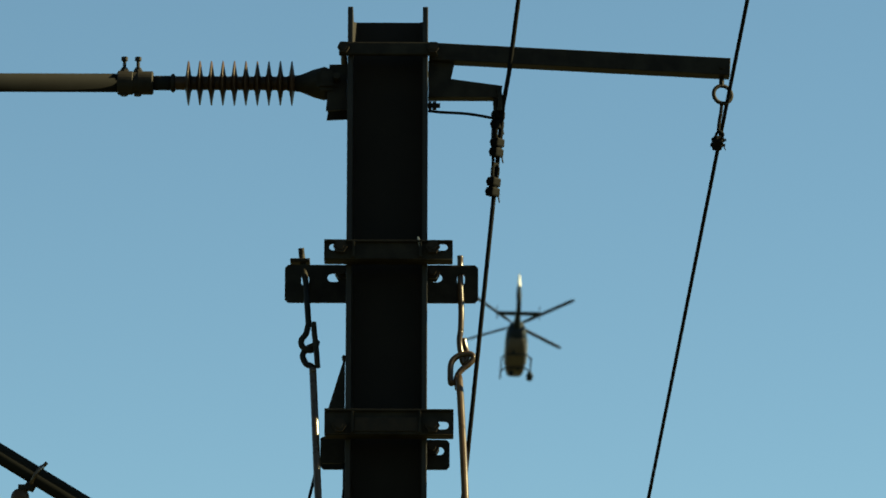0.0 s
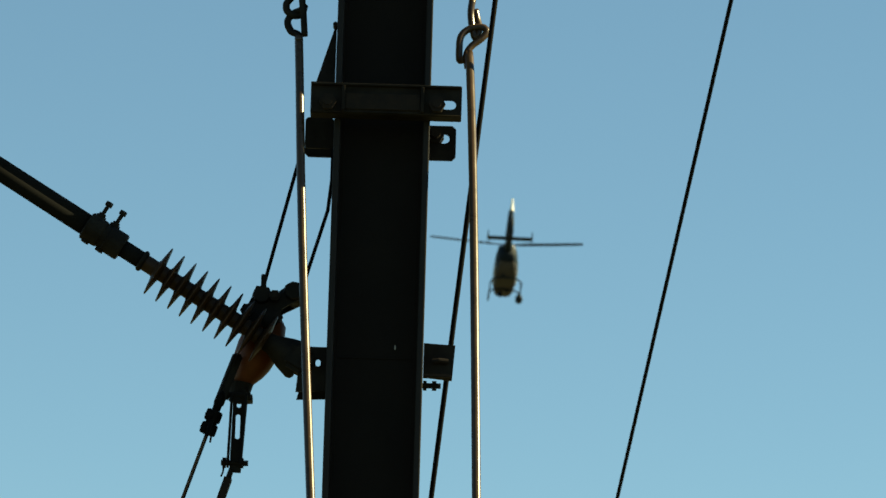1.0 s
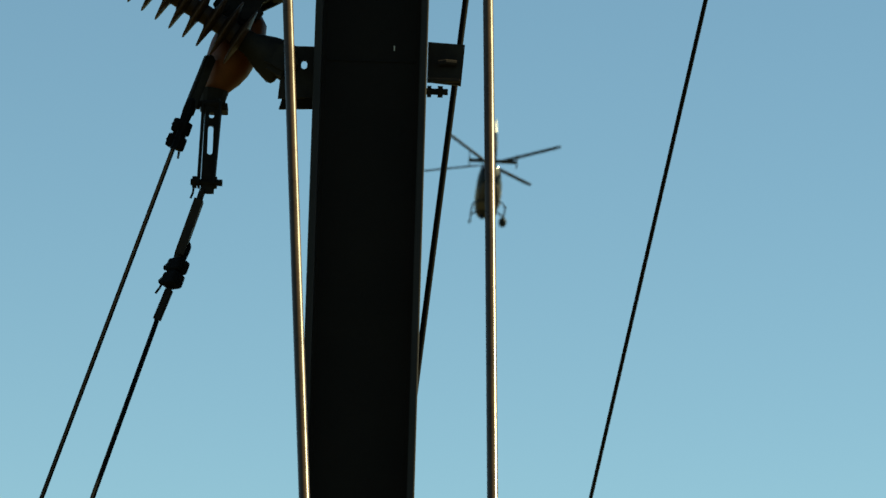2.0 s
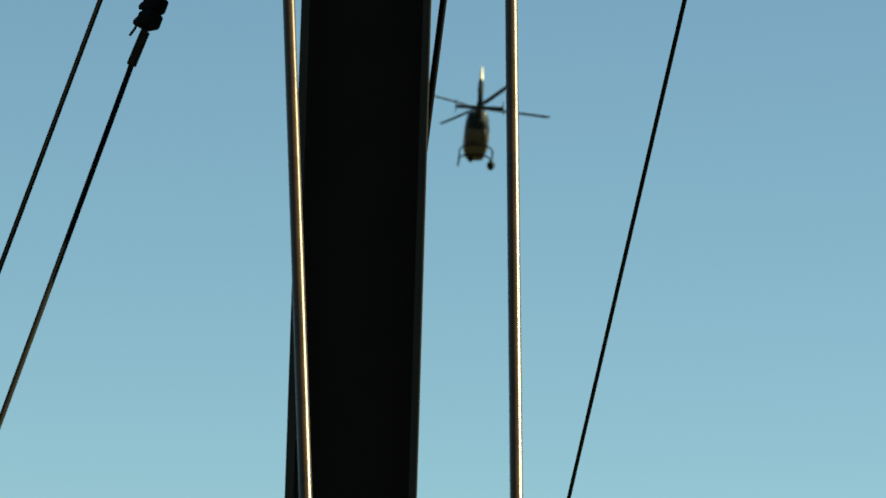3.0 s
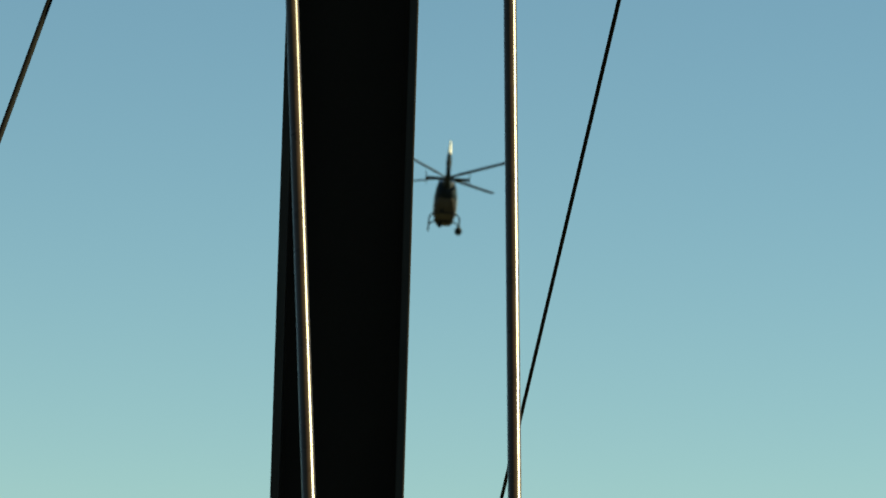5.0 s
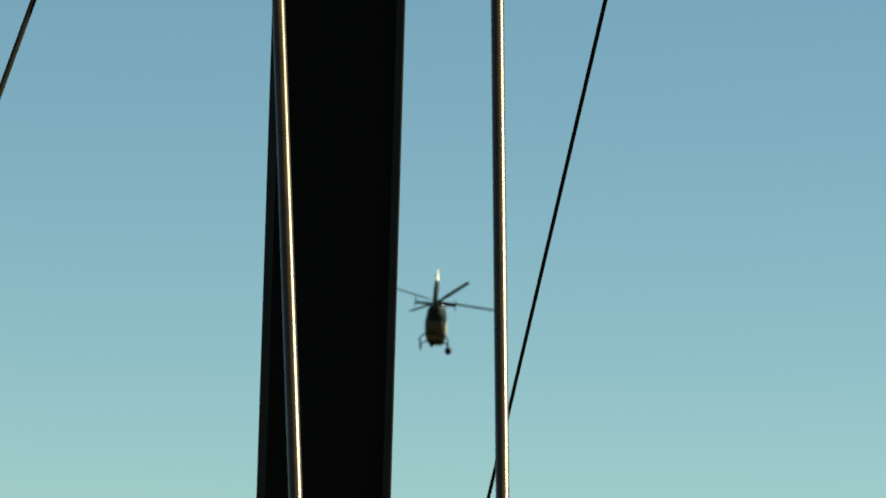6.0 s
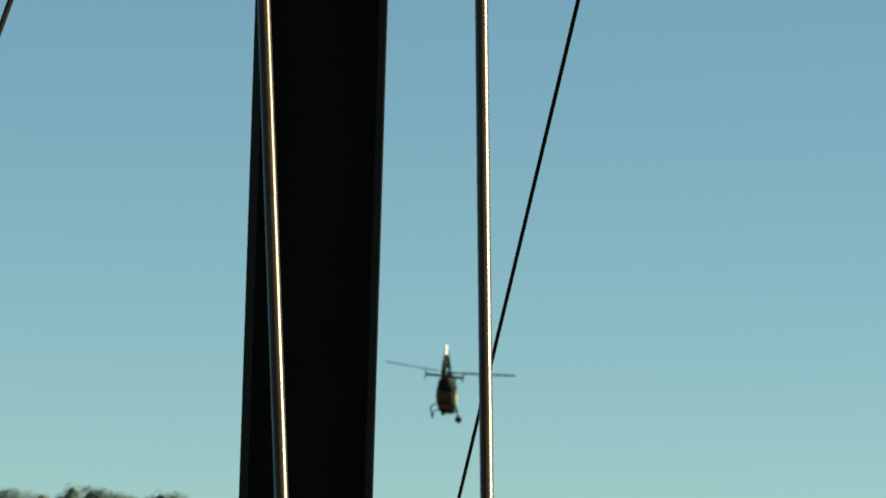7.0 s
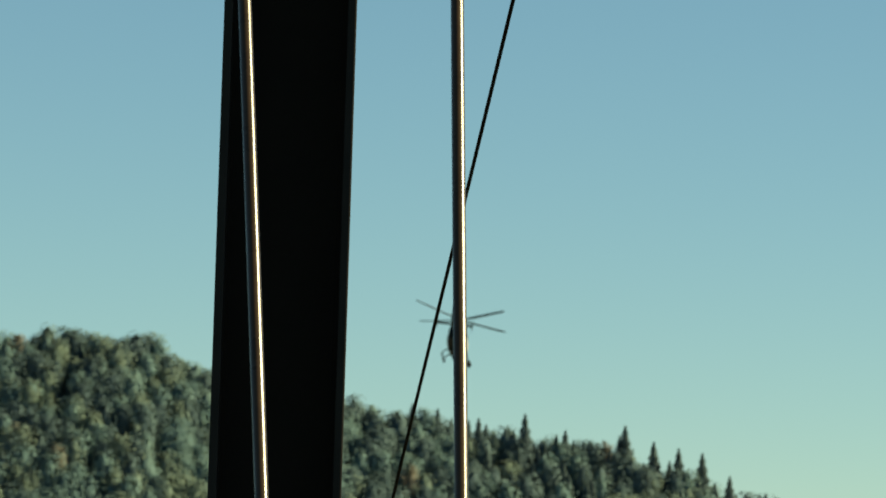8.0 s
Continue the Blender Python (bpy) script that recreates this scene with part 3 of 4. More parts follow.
# ---- short arm, its shackle and the mid wire ----
def build_short_arm():
    e = thing("short_arm", "short tapered dark steel arm on the mast", "bracket arm")
    bm = bmesh.new()
    plate(bm, [(0.151, 6.975), (0.421, 6.974), (0.428, 7.018), (0.236, 7.044), (0.25, 7.112), (0.151, 7.113)], [slot(0.413, 7.0, 0.022, 0.022)], -0.106, -0.094)
    part("gusset", bm, STEEL, e)
    bm = bmesh.new()
    box(bm, (0.151, -0.0938, 6.976), (0.4, -0.04, 6.985), 0.001)
    part("foot_flange", bm, STEEL, e)
    bm = bmesh.new()
    bolt(bm, (0.152, -0.07, 6.95), (0.196, -0.07, 6.95), 0.009)
    part("arm_bolt", bm, BRASS, e)
    bm = bmesh.new()
    tube_path(bm, smooth_path([(0.151, -0.1, 6.921), (0.2, -0.1, 6.916), (0.3, -0.1, 6.91), (0.4, -0.1, 6.893)], 4), 0.0055, 8)
    part("bond_wire", bm, WIRE, e, "thin bare bonding wire")
    bm = bmesh.new()
    tube_path(bm, smooth_path([(0.404, -0.085, 6.92), (0.402, -0.085, 6.97), (0.411, -0.1, 7.008), (0.42, -0.115, 6.97), (0.418, -0.115, 6.92)], 5), 0.009, 8)
    part("shackle", bm, STEEL, e)
    return e


build_short_arm()
WM_A, WM_B = Vector((0.6853, -0.2556, 9.5000)), Vector((-0.2630, 0.5295, 0.0000))
wm_d = (WM_A - WM_B).normalized()


def WM(z):
    return WM_B + (WM_A - WM_B) * ((z - WM_B.z) / (WM_A.z - WM_B.z))


wire("dark stranded wire passing the short arm and behind the mast", [(0.742, -0.6, 9.3), (0.486, -0.16, 7.326), (0.452, -0.13, 7.06), (0.43, -0.11, 6.94), WM(6.8), WM(6.62), WM_B], 0.0085)
wire_grip("wire_clamp", "dark bolted clamp under the shackle", WM(6.895) + Vector((-0.012, -0.03, 0)), wm_d, 0.95)
wire_grip("wire_clamp", "dark bolted clamp on the mid wire", WM(6.79) + Vector((-0.005, -0.03, 0)), wm_d, 1.0)
wire_grip("wire_clamp", "lowest dark bolted clamp on the mid wire", WM(6.645) + Vector((-0.004, -0.015, 0)), wm_d, 1.0)
bm = bmesh.new()
tube_path(bm, smooth_path([WM(6.92) + Vector((-0.03, -0.03, 0)), WM(6.82) + Vector((-0.026, -0.035, 0)), WM(6.74) + Vector((-0.016, -0.03, 0)), WM(6.62) + Vector((-0.01, -0.02, 0))], 4), 0.006, 8)
tagged(part("tail_wire", bm, WIRE), "doubled-back wire tail beside the clamps", "wire")


# ---- tail plate on the mast's other side ----
def build_tail_plate():
    e = thing("tail_plate", "small rusty steel plate with a bolt on the mast's side", "bracket")
    bm = bmesh.new()
    plate(bm, [(0.151, 4.854), (0.241, 4.846), (0.249, 4.957), (0.151, 4.962)], [], -0.1, -0.088)
    part("plate_back", bm, STEEL, e)
    bm = bmesh.new()
    box(bm, (0.151, -0.13, 4.85), (0.238, -0.1005, 4.857), 0.001)
    part("plate_foot", bm, BRASS, e)
    bm = bmesh.new()
    bolt(bm, (0.152, -0.1, 4.827), (0.207, -0.1, 4.827), 0.0085)
    part("plate_bolt", bm, STEEL, e)
    bm = bmesh.new()
    tube_path(bm, [(0.18, -0.11, 4.902), (0.2, -0.113, 4.905), (0.228, -0.112, 4.903)], 0.008, 8)
    part("clip", bm, MAST, e)


build_tail_plate()


# ---- orange insulator with its yoke, hangers and the two stay wires ----
def build_yoke():
    e = thing("tension_insulator", "orange insulator in a dark cast yoke beside the mast", "insulator")
    bm = bmesh.new()
    lathe(bm, (-0.419, 0.07, 4.844), (-0.32, 0.07, 5.075), [(0, 0.028), (0.08, 0.036), (0.2, 0.052), (0.32, 0.062), (0.5, 0.068), (0.72, 0.066), (0.9, 0.05), (1, 0.02)], 28)
    part("insulator_body", bm, ORANGE, e, "orange resin body", smooth=True)
    bm = bmesh.new()
    lathe(bm, (-0.427, 0.07, 4.79), (-0.419, 0.07, 4.851), [(0, 0.028), (0.5, 0.034), (1, 0.04)], 16)
    box(bm, (-0.445, 0.03, 4.79), (-0.38, 0.1, 4.81), 0.004)
    part("lower_cap", bm, STEEL, e)
    bm = bmesh.new()
    for y in (0.02, 0.11):
        plate(bm, [(-0.42, 5.0), (-0.412, 5.08), (-0.392, 5.12), (-0.38, 5.155), (-0.34, 5.15), (-0.325, 5.12), (-0.3, 5.13), (-0.24, 5.165), (-0.24, 5.115), (-0.297, 5.085), (-0.315, 5.02), (-0.33, 4.98), (-0.37, 4.97)], [], y, y + 0.012)
    part("yoke", bm, STEEL, e)
    bm = bmesh.new()
    lathe(bm, (-0.362, -0.0, 5.125), (-0.362, 0.14, 5.125), [(0, 0.026), (0.2, 0.031), (0.35, 0.02), (0.65, 0.02), (0.8, 0.031), (1, 0.026)], 9)
    part("sheave", bm, STEEL, e)
    bm = bmesh.new()
    lathe(bm, (-0.262, 0.0, 5.14), (-0.262, 0.14, 5.14), [(0, 0.028), (0.3, 0.036), (0.7, 0.036), (1, 0.028)], 9)
    lathe(bm, (-0.325, 0.06, 5.1), (-0.27, 0.06, 5.14), [(0, 0.026), (1, 0.03)], 12)
    part("sheave", bm, STEEL, e)
    for x, z, r in ((-0.405, 5.07, 0.02), (-0.32, 5.12, 0.016), (-0.34, 5.04, 0.022), (-0.31, 5.05, 0.016)):
        bm = bmesh.new()
        bolt(bm, (x, -0.01, z), (x, 0.15, z), r * 0.6)
        part("yoke_bolt", bm, BRASS, e)
    bm = bmesh.new()
    box(bm, (-0.367, 0.05, 5.14), (-0.35, 0.08, 5.2), 0.004)
    part("wire_ferrule", bm, STEEL, e)


build_yoke()
wire("thin dark hanger wire up to the lower clamp", [(-0.357, 0.065, 5.17), (-0.273, 0.11, 5.54), (-0.25, 0.12, 5.64)], 0.006, "hanger wires")
wire("thin dark hanger wire up to the lower clamp", [(-0.24, 0.07, 5.15), (-0.165, 0.09, 5.42), (-0.156, 0.13, 5.53), (-0.156, 0.14, 5.64)], 0.006, "hanger wires")
WLA_A, WLA_B = Vector((-0.4952, -0.1553, 4.6900)), Vector((-2.0820, 0.3532, 0.0000))
WLB_A, WLB_B = Vector((-0.5436, -0.0260, 4.2000)), Vector((-1.7277, -1.2807, 0.0000))
wire("dark stay wire running down to the ground", [WLA_A, WLA_B], 0.0062, "stay wires")
wire("dark stay wire running down to the ground", [WLB_A, WLB_B], 0.0068, "stay wires")
da, db = (WLA_A - WLA_B).normalized(), (WLB_A - WLB_B).normalized()
wire_grip("wire_clamp", "cast clamp at the stay wire's end", (-0.502, -0.05, 4.7), da, 1.12)
wire_grip("wire_clamp", "cast clamp at the lower stay wire's end", (-0.503, 0.0, 4.335), db, 1.12)


def link_bar(label, a, b, w, thick, name="link_bar"):
    bm = bmesh.new()
    a, b = Vector(a), Vector(b)
    m, length = axis_matrix(a, b)
    q = bmesh.ops.create_cube(bm, size=1.0)
    bmesh.ops.transform(bm, matrix=Matrix.Translation((0, 0, length / 2)) @ Matrix.Diagonal((w, thick, length, 1)), verts=q["verts"])
    bmesh.ops.bevel(bm, geom=list(bm.edges), offset=min(w, thick) * 0.25, segments=2, affect="EDGES")
    bmesh.ops.transform(bm, matrix=m, verts=bm.verts)
    return tagged(part(name, bm, STEEL), label, "link")


link_bar("dark flat link from yoke to clamp", (-0.428, 0.0, 4.93), (-0.485, -0.03, 4.757), 0.028, 0.03)
link_bar("narrow neck above the clamp", (-0.484, -0.03, 4.765), (-0.497, -0.045, 4.72), 0.014, 0.016)
link_bar("sleeve on the lower stay wire", (-0.513, 0.0, 4.295), (-0.546, 0.0, 4.205), 0.02, 0.022, "wire_sleeve")


def build_slotted_link():
    e = thing("slotted_link", "long slotted steel link hanging from the orange insulator", "link")
    bm = bmesh.new()
    plate(bm, [(-0.438, 4.8), (-0.398, 4.8), (-0.407, 4.555), (-0.443, 4.555)], [slot(-0.42, 4.768, 0.014, 0.017), slot(-0.4215, 4.7, 0.0145, 0.08)], 0.0, 0.012)
    part("link_plate", bm, STEEL, e)
    for x0, x1, x2, x3 in ((-0.446, -0.44, -0.452, -0.446), (-0.4, -0.394, -0.412, -0.406)):
        bm = bmesh.new()
        v = [bm.verts.new(p) for p in ((x0, -0.03, 4.8), (x1, -0.03, 4.8), (x3, -0.03, 4.575), (x2, -0.03, 4.575), (x0, 0.04, 4.8), (x1, 0.04, 4.8), (x3, 0.04, 4.575), (x2, 0.04, 4.575))]
        for f in ((0, 1, 2, 3), (7, 6, 5, 4), (0, 4, 5, 1), (1, 5, 6, 2), (2, 6, 7, 3), (3, 7, 4, 0)):
            bm.faces.new([v[i] for i in f])
        bmesh.ops.recalc_face_normals(bm, faces=bm.faces)
        part("side_bar", bm, TUBE, e)
    for z in (4.8, 4.585):
        bm = bmesh.new()
        bolt(bm, (-0.465, 0.005, z), (-0.385, 0.005, z), 0.009)
        part("pin", bm, STEEL, e)
    bm = bmesh.new()
    tube_path(bm, [(-0.46, 0, 4.58), (-0.462, 0, 4.555), (-0.468, 0, 4.54)], 0.003, 6)
    part("split_pin", bm, STEEL, e)


build_slotted_link()


def build_turnbuckle():
    e = thing("turnbuckle", "rusty steel turnbuckle between slotted link and clamp", "turnbuckle")
    a, b = Vector((-0.445, 0, 4.535)), Vector((-0.492, 0, 4.385))
    bm = bmesh.new()
    m, length = axis_matrix(a, b)
    for sx in (-0.014, 0.014):
        q = bmesh.ops.create_cube(bm, size=1.0)
        bmesh.ops.transform(bm, matrix=Matrix.Translation((sx * 0.75, 0, length / 2)) @ Matrix.Diagonal((0.0205, 0.024, length, 1)), verts=q["verts"])
    for z in (0.012, length - 0.012):
        q = bmesh.ops.create_cube(bm, size=1.0)
        bmesh.ops.transform(bm, matrix=Matrix.Translation((0, 0, z)) @ Matrix.Diagonal((0.03, 0.0215, 0.024, 1)), verts=q["verts"])
    bmesh.ops.transform(bm, matrix=m, verts=bm.verts)
    part("frame", bm, BRASS, e)
    bm = bmesh.new()
    d = (a - b).normalized()
    rod(bm, a - d * 0.055, a + d * 0.03, 0.009, 10)
    part("upper_screw", bm, STEEL, e)
    bm = bmesh.new()
    rod(bm, b + d * 0.055, b - d * 0.04, 0.009, 10)
    part("lower_screw", bm, STEEL, e)


build_turnbuckle()


# ---- clip and small round insulator under the slanting tube ----
def build_tube_clip():
    e = thing("tube_clip", "steel clip with a dark round insulator under the slanting tube", "insulator")
    u = 1.24
    bm = bmesh.new()
    n = 20
    c = low_P(u)
    up = (low_P(u, 1.0) - c).normalized()
    pts = [c + up * 0.04 * math.cos(2 * math.pi * k / n) + Vector((0, 0.04, 0)) * math.sin(2 * math.pi * k / n) for k in range(n)]
    tube_path(bm, pts, 0.0075, 8, closed=True)
    rod(bm, low_P(u, 0.04), low_P(u - 0.006, 0.062), 0.007, 8)
    part("clip_band", bm, GALV, e)
    bm = bmesh.new()
    rod(bm, low_P(u, -0.03), low_P(u, -0.058), 0.02, 10)
    box(bm, tuple(low_P(u + 0.015, -0.06) - Vector((0.022, 0.02, 0.01))), tuple(low_P(u + 0.015, -0.06) + Vector((0.022, 0.02, 0.01))), 0.003)
    part("saddle", bm, STEEL, e)
    bm = bmesh.new()
    q = low_P(u + 0.01, -0.098)
    lathe(bm, q + Vector((0, -0.03, 0)), q + Vector((0, 0.03, 0)), [(0, 0.008), (0.06, 0.02), (0.25, 0.031), (0.5, 0.034), (0.75, 0.031), (0.94, 0.02), (1, 0.008)], 20)
    part("round_insulator", bm, PORCELAIN, e, "dark glazed round insulator", smooth=True)


build_tube_clip()


# ---- helicopter ----
H_DARK = material("dark_blue_paint", (0.006, 0.012, 0.018), 0.6, 0.0, (0.0045, 0.0095, 0.015), 1.2, spec=0.1)
H_PANEL = material("pale_panel_paint", (0.24, 0.24, 0.23), 0.55, 0.0, (0.2, 0.2, 0.19), 1.2)
H_BELLY = material("grey_belly_paint", (0.045, 0.042, 0.04), 0.6, 0.0, (0.032, 0.03, 0.029), 1.5, spec=0.25)
H_WHITE = material("white_paint", (0.68, 0.66, 0.58), 0.4, 0.0, (0.6, 0.58, 0.5), 1.0)
H_GLASS = material("cabin_glass", (0.02, 0.025, 0.03), 0.08, 0.0, None, 2.0)
H_BLADE = material("blade_grey", (0.013, 0.016, 0.018), 0.65, 0.0, None, 2.0, spec=0.1)
H_METAL = material("exhaust_metal", (0.9, 0.88, 0.84), 0.13, 1.0, (0.85, 0.83, 0.8), 6.0)


def loft(bm, sections, seg=20, power=2.6):
    """A body along y: sections of (y, centre z, half width, half height), superellipse shaped."""
    rings = []
    for y, z, w, h in sections:
        ring = []
        for k in range(seg):
            a = 2 * math.pi * k / seg
            c, s = math.cos(a), math.sin(a)
            ring.append(bm.verts.new((w * math.copysign(abs(c) ** (2 / power), c), y, z + h * math.copysign(abs(s) ** (2 / power), s))))
        rings.append(ring)
    for a, b in zip(rings, rings[1:]):
        for k in range(seg):
            bm.faces.new((a[k], a[(k + 1) % seg], b[(k + 1) % seg], b[k]))
    bm.faces.new(rings[0])
    bm.faces.new(rings[-1][::-1])
    bmesh.ops.recalc_face_normals(bm, faces=bm.faces)
    return bm


def build_helicopter():
    e = thing("helicopter", "dark blue twin-engine helicopter with a white fin tip, flying away", "helicopter")
    bm = bmesh.new()
    loft(bm, [(3.2, -2.15, 0.34, 0.16), (3.0, -2.08, 0.56, 0.4), (2.4, -1.92, 0.69, 0.66), (1.5, -1.75, 0.745, 0.86), (0.4, -1.7, 0.76, 0.92), (-0.6, -1.65, 0.75, 0.9),
              (-1.4, -1.55, 0.71, 0.78), (-1.9, -1.45, 0.61, 0.6), (-2.3, -1.35, 0.42, 0.42)], 32, 3.2)
    part("fuselage", bm, H_DARK, e, smooth=True)
    bm = bmesh.new()
    loft(bm, [(2.7, -2.42, 0.5, 0.18), (2.0, -2.46, 0.64, 0.2), (0.4, -2.5, 0.7, 0.18), (-1.0, -2.43, 0.66, 0.2), (-1.7, -2.0, 0.55, 0.24), (-2.1, -1.72, 0.35, 0.14)], 24, 3.5)
    part("belly_panel", bm, H_BELLY, e, "grey belly", smooth=True)
    for s in (-1, 1):
        bm = bmesh.new()
        loft(bm, [(1.6, -1.95, 0.05, 0.32), (1.2, -1.95, 0.07, 0.4), (-0.6, -1.9, 0.07, 0.42), (-1.1, -1.85, 0.05, 0.3)], 12, 4)
        bmesh.ops.translate(bm, vec=(s * 0.72, 0, 0), verts=bm.verts)
        part("side_door", bm, H_PANEL, e, "pale side panel")
    bm = bmesh.new()
    loft(bm, [(2.9, -1.75, 0.3, 0.25), (2.5, -1.5, 0.55, 0.42), (1.9, -1.25, 0.66, 0.42), (1.4, -1.15, 0.62, 0.36)], 20)
    part("windscreen", bm, H_GLASS, e, "dark glazed nose", smooth=True)
    bm = bmesh.new()
    loft(bm, [(1.2, -0.78, 0.3, 0.12), (0.8, -0.66, 0.5, 0.26), (0.0, -0.62, 0.58, 0.34), (-0.9, -0.68, 0.58, 0.34), (-1.5, -0.85, 0.5, 0.3), (-1.9, -1.05, 0.35, 0.2)], 22)
    cowl = part("engine_cowling", bm, H_DARK, e, smooth=True)
    for s in (-1, 1):
        bm = bmesh.new()
        lathe(bm, (s * 0.26, -1.2, -0.95), (s * 0.32, -2.0, -0.98), [(0, 0.1), (0.62, 0.13), (0.72, 0.17), (0.8, 0.19), (0.87, 0.185), (0.93, 0.165), (0.97, 0.135), (1, 0.08), (0.97, 0.065), (0.6, 0.06)], 28)
        part("exhaust", bm, H_METAL, cowl, "polished exhaust nozzle", smooth=True)
    bm = bmesh.new()
    loft(bm, [(-1.6, -1.22, 0.42, 0.36), (-2.4, -1.2, 0.27, 0.27), (-3.6, -1.25, 0.2, 0.22), (-4.8, -1.3, 0.16, 0.19), (-5.4, -1.3, 0.14, 0.3)], 18)
    part("tail_boom", bm, H_DARK, e, smooth=True)
    bm = bmesh.new()
    m = Matrix.Translation((0, -5.75, -1.2))
    n = 28
    for r0, r1, w in ((0.5, 0.66, 0.15),):
        pr = [(r0, -w), (r1 - 0.05, -w), (r1, -w * 0.5), (r1, w * 0.5), (r1 - 0.05, w), (r0, w)]
        rings = [[bm.verts.new(m @ Vector((x, r * math.cos(2 * math.pi * k / n), r * math.sin(2 * math.pi * k / n)))) for r, x in pr] for k in range(n)]
        for k in range(n):
            a, b = rings[k], rings[(k + 1) % n]
            for i in range(len(pr)):
                bm.faces.new((a[i], a[(i + 1) % len(pr)], b[(i + 1) % len(pr)], b[i]))
    bmesh.ops.recalc_face_normals(bm, faces=bm.faces)
    shroud = part("fan_shroud", bm, H_DARK, e, smooth=True)
    bm = bmesh.new()
    for k in range(10):
        a = 2 * math.pi * k / 10
        q = bmesh.ops.create_cube(bm, size=1.0)
        bmesh.ops.transform(bm, matrix=m @ Matrix.Rotation(a, 4, "X") @ Matrix.Translation((0, 0, 0.3)) @ Matrix.Rotation(0.6, 4, "Z") @ Matrix.Diagonal((0.02, 0.1, 0.42, 1)), verts=q["verts"])
    lathe(bm, (-0.1, -5.75, -1.2), (0.1, -5.75, -1.2), [(0, 0.06), (0.5, 0.13), (1, 0.06)], 12)
    part("tail_fan", bm, H_BLADE, shroud)

    def fin(z0, z1, y0a, y0b, y1a, y1b, w0, w1):
        b = bmesh.new()
        v = []
        for z, ya, yb, w in ((z0, y0a, y0b, w0), (z1, y1a, y1b, w1)):
            ym = ya + (yb - ya) * 0.35
            v.append([b.verts.new(p) for p in ((0, ya, z), (w, ym, z), (0.01, yb, z), (-0.01, yb, z), (-w, ym, z))])
        for k in range(5):
            b.faces.new((v[0][k], v[0][(k + 1) % 5], v[1][(k + 1) % 5], v[1][k]))
        b.faces.new(v[0][::-1])
        b.faces.new(v[1])
        bmesh.ops.recalc_face_normals(b, faces=b.faces)
        return b
    part("fin", fin(-0.8, -0.2, -5.2, -6.25, -5.6, -6.4, 0.2, 0.14), H_DARK, e)
    part("fin_tip", fin(-0.2, 0.55, -5.6, -6.4, -6.0, -6.55, 0.14, 0.05), H_WHITE, e, "white fin tip")
    bm = bmesh.new()
    box(bm, (-1.42, -4.75, -1.52), (1.42, -4.25, -1.44), 0.03)
    stab = part("stabiliser", bm, H_DARK, e)
    for s in (-1, 1):
        bm = bmesh.new()
        box(bm, (s * 1.45 - 0.025, -5.0, -1.85), (s * 1.45 + 0.025, -4.3, -1.15), 0.02)
        part("end_plate", bm, H_DARK, stab)
    for s in (-1, 1):
        bm = bmesh.new()
        tube_path(bm, smooth_path([(s * 1.02, -1.4, -3.28), (s * 1.02, -1.0, -3.3), (s * 1.02, 1.4, -3.3), (s * 1.02, 1.85, -3.22), (s * 1.02, 2.1, -3.0)], 5), 0.055, 10)
        skid = part("skid", bm, H_DARK, e)
        for y in (-0.85, 1.15):
            bm = bmesh.new()
            tube_path(bm, smooth_path([(0, y, -2.73), (s * 0.35, y, -2.73), (s * 0.7, y, -2.77), (s * 0.96, y, -2.98), (s * 1.02, y, -3.28)], 5), 0.05, 10)
            part("skid_strut", bm, H_DARK, skid)
    bm = bmesh.new()
    lathe(bm, (1.02, 0.9, -3.26), (1.02, 1.8, -3.3), [(0, 0.08), (0.15, 0.2), (0.5, 0.26), (0.85, 0.22), (1, 0.08)], 16)
    part("searchlight_pod", bm, H_DARK, e, "dark round pod on the skid's front", smooth=True)
    bm = bmesh.new()
    lathe(bm, (-0.25, 1.9, -2.62), (-0.25, 1.9, -2.95), [(0, 0.16), (0.6, 0.17), (1, 0.08)], 14)
    part("belly_sensor", bm, H_DARK, e)
    bm = bmesh.new()
    box(bm, (0.1, 1.3, -2.78), (0.3, 1.5, -2.66), 0.02)
    part("belly_antenna", bm, H_DARK, e)
    bm = bmesh.new()
    box(bm, (-0.3, -1.1, -2.66), (-0.08, -0.75, -2.58), 0.02)
    part("belly_hatch", bm, H_DARK, e, "dark square hatch in the belly")
    bm = bmesh.new()
    rod(bm, (0, 0, -0.5), (0, 0, -0.08), 0.09, 12)
    part("rotor_mast", bm, H_BLADE, e)
    bm = bmesh.new()
    lathe(bm, (0, 0, -0.1), (0, 0, 0.12), [(0, 0.2), (0.5, 0.26), (1, 0.12)], 16)
    rotor = part("rotor", bm, H_BLADE, e)
    for k in range(4):
        bm = bmesh.new()
        for r0, r1, w0, w1, z0, z1 in ((0.15, 1.0, 0.09, 0.12, 0.0, 0.04), (1.0, 4.75, 0.15, 0.15, 0.04, 0.3), (4.75, 5.1, 0.15, 0.09, 0.3, 0.33)):
            v = [bm.verts.new(p) for p in ((r0, -w0, z0 + 0.02), (r0, w0, z0 - 0.02), (r0, w0 * 0.9, z0 + 0.03), (r0, -w0, z0 + 0.05),
                                           (r1, -w1, z1 + 0.02), (r1, w1, z1 - 0.02), (r1, w1 * 0.9, z1 + 0.02), (r1, -w1, z1 + 0.04))]
            for f in ((0, 1, 5, 4), (1, 2, 6, 5), (2, 3, 7, 6), (3, 0, 4, 7), (3, 2, 1, 0), (4, 5, 6, 7)):
                bm.faces.new([v[i] for i in f])
        bmesh.ops.recalc_face_normals(bm, faces=bm.faces)
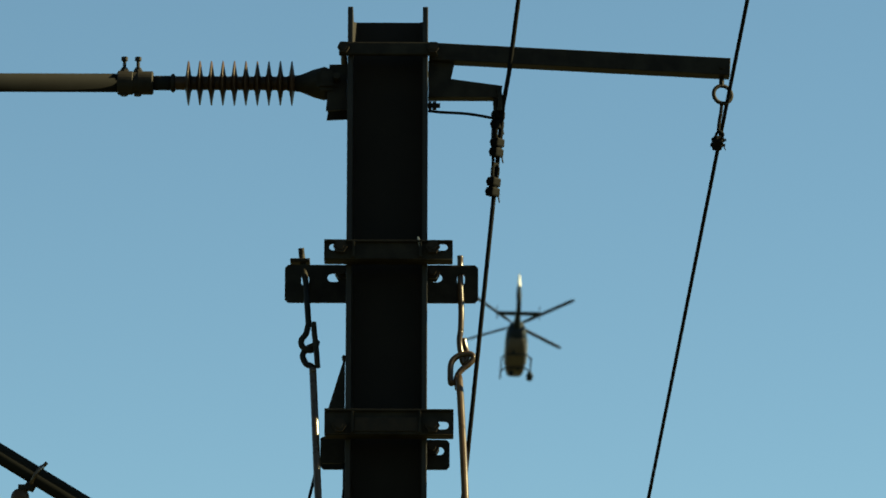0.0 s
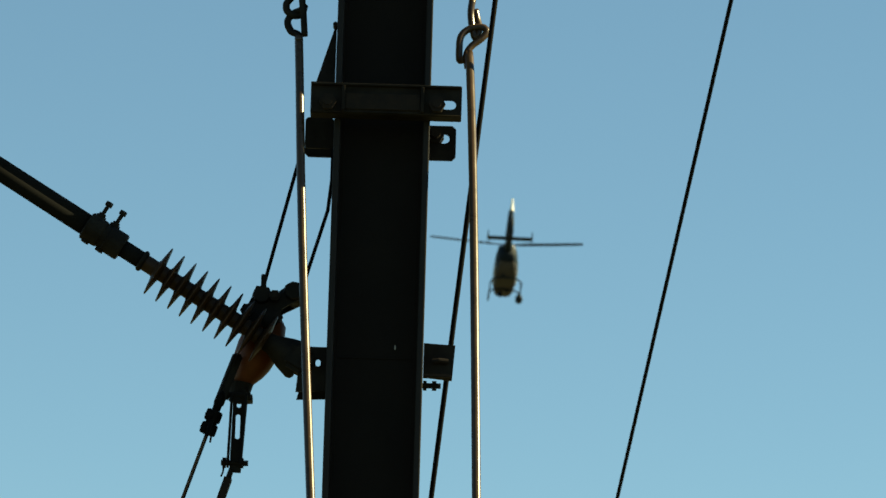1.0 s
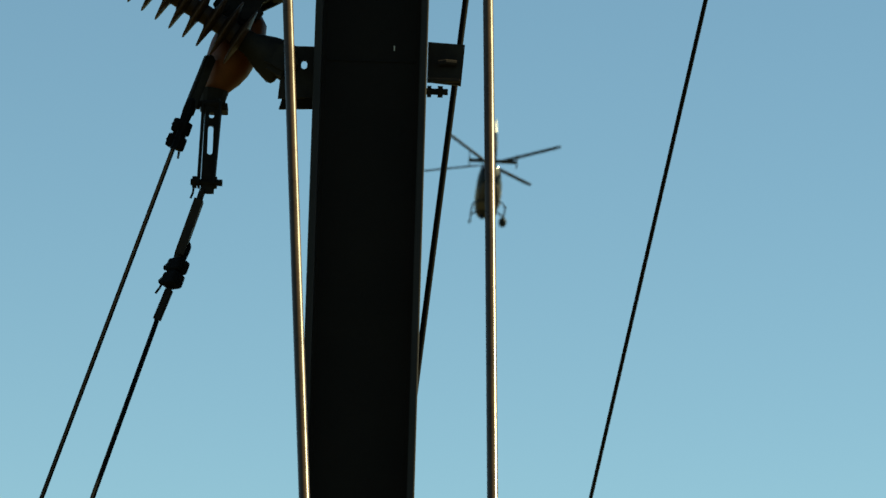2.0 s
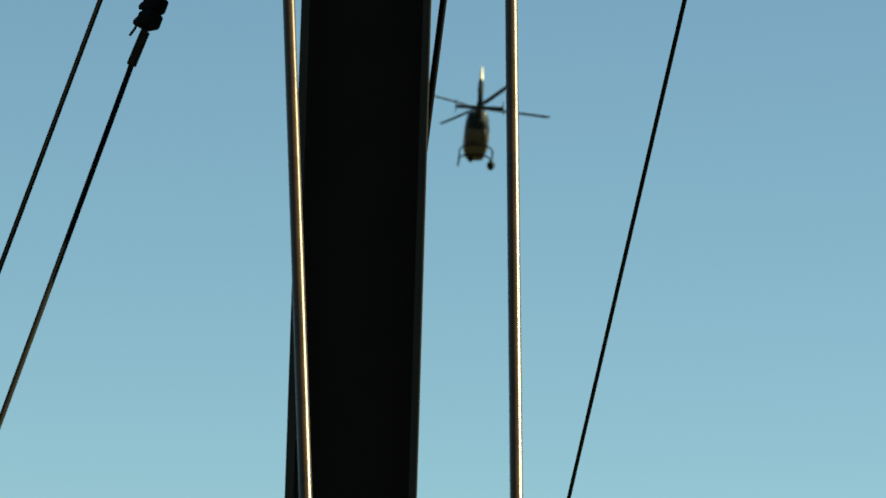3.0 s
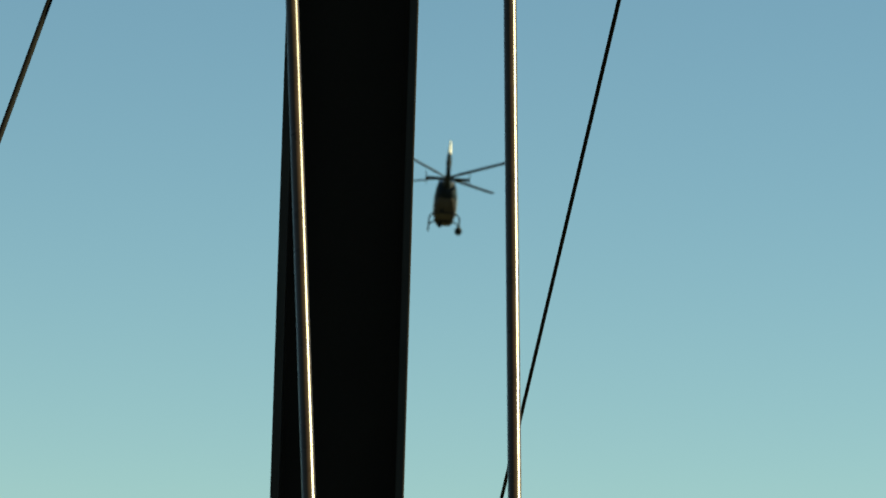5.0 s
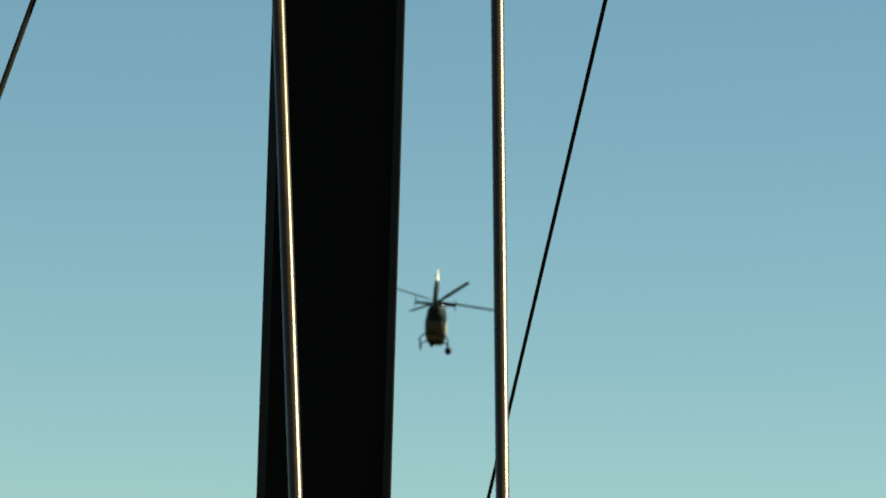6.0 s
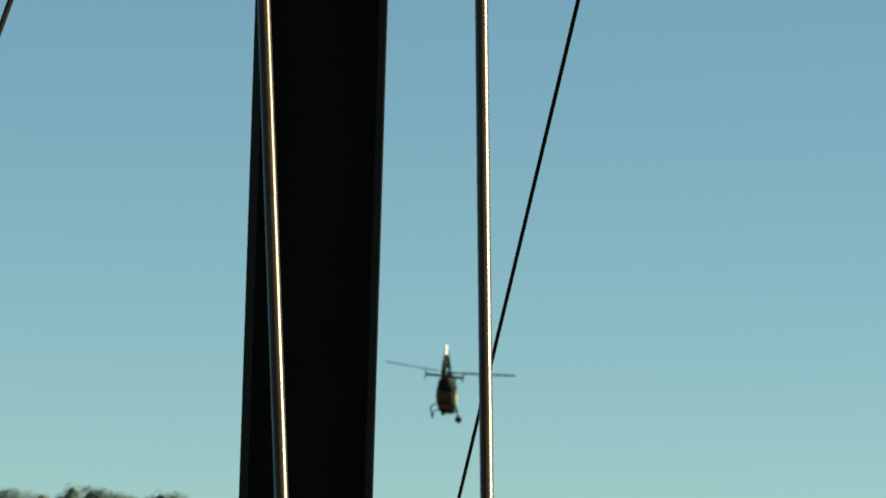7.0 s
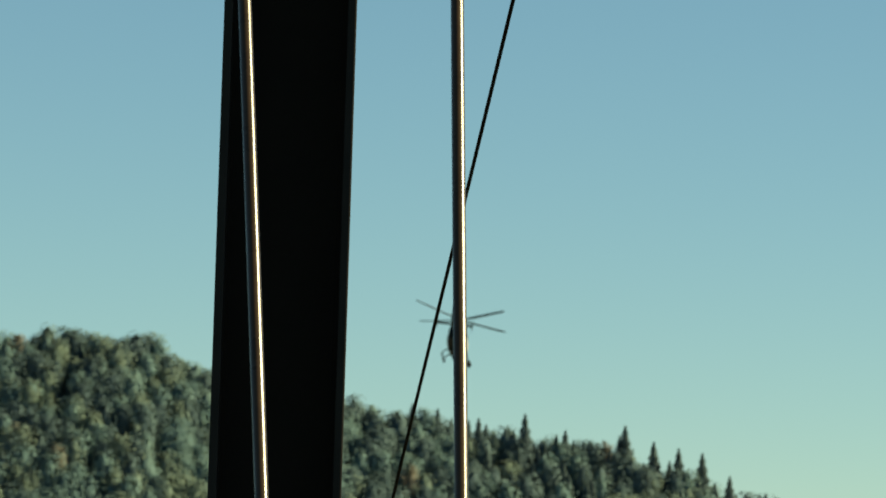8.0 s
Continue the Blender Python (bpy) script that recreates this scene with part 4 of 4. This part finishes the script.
        bmesh.ops.rotate(bm, cent=(0, 0, 0), matrix=Matrix.Rotation(k * math.pi / 2, 3, "Z"), verts=bm.verts)
        part("blade", bm, H_BLADE, rotor)
    return e, rotor


helicopter, rotor = build_helicopter()

FLIGHT = [
    (0.0, pose(6.57, 324.24, 82.67, -14.7, 1.0, 0.9)),
    (0.2, pose(6.74, 325.98, 82.15, -14.8, 1.5, 1.3)),
    (0.5, pose(6.57, 329.02, 81.52, -14.0, 2.0, 1.7)),
    (1.0, pose(5.91, 313.21, 75.73, -10.8, 1.0, 1.8)),
    (1.5, pose(5.05, 296.27, 70.11, -9.6, 0.0, 1.9)),
    (2.0, pose(4.51, 293.69, 68.22, -8.3, 1.0, 2.0)),
    (3.3, pose(3.23, 298.85, 61.50, -7.1, 1.0, 0.9)),
    (3.5, pose(3.02, 299.16, 59.75, -7.4, 1.0, 1.0)),
    (4.0, pose(2.56, 302.01, 55.26, -7.3, 0.0, 1.6)),
    (4.5, pose(2.54, 312.71, 51.73, -8.7, 2.0, 1.1)),
    (4.7, pose(2.71, 318.06, 49.66, -9.7, 2.0, 1.1)),
    (5.8, pose(3.23, 350.25, 42.58, -9.6, 4.0, -2.5)),
    (6.0, pose(3.81, 356.39, 41.82, -9.8, 4.0, -2.6)),
    (6.5, pose(5.26, 370.70, 39.65, -9.9, 5.5, -3.8)),
    (7.0, pose(7.58, 378.88, 37.08, -9.8, 5.0, -5.1)),
    (7.5, pose(9.11, 395.10, 34.23, -9.9, 5.5, -5.8)),
    (8.0, pose(11.21, 403.34, 30.58, -10.0, 5.5, -6.5)),
]
# angle of one blade from the right-hand side, seen from above, at a few times
BLADE = [(0.0, -40), (0.2, -15), (0.5, -17), (1.0, 0), (1.5, -58), (2.0, -34), (3.3, -65), (3.5, -32), (4.0, -12), (4.5, -72), (4.7, -41), (5.8, -7), (6.0, -64), (6.5, -36), (7.0, 0), (7.5, 15), (8.0, -43)]


def rotor_angles():
    """The rotor makes about 6.6 turns a second; its phase goes through the known ones."""
    speed = 2370.0
    times, angles = [0.0], [BLADE[0][1]]
    for t, a in BLADE[1:]:
        guess = angles[-1] + speed * (t - times[-1])
        times.append(t)
        angles.append(a + 90 * round((guess - a) / 90))
    return [(i / FPS, float(np.interp(i / FPS, times, angles))) for i in range(int(8 * FPS) + 1)]


def motions():
    walk(helicopter, FLIGHT)
    walk(rotor, [(t, pose(0, 0, 0, 0, 0, a)) for t, a in rotor_angles()])


motions()
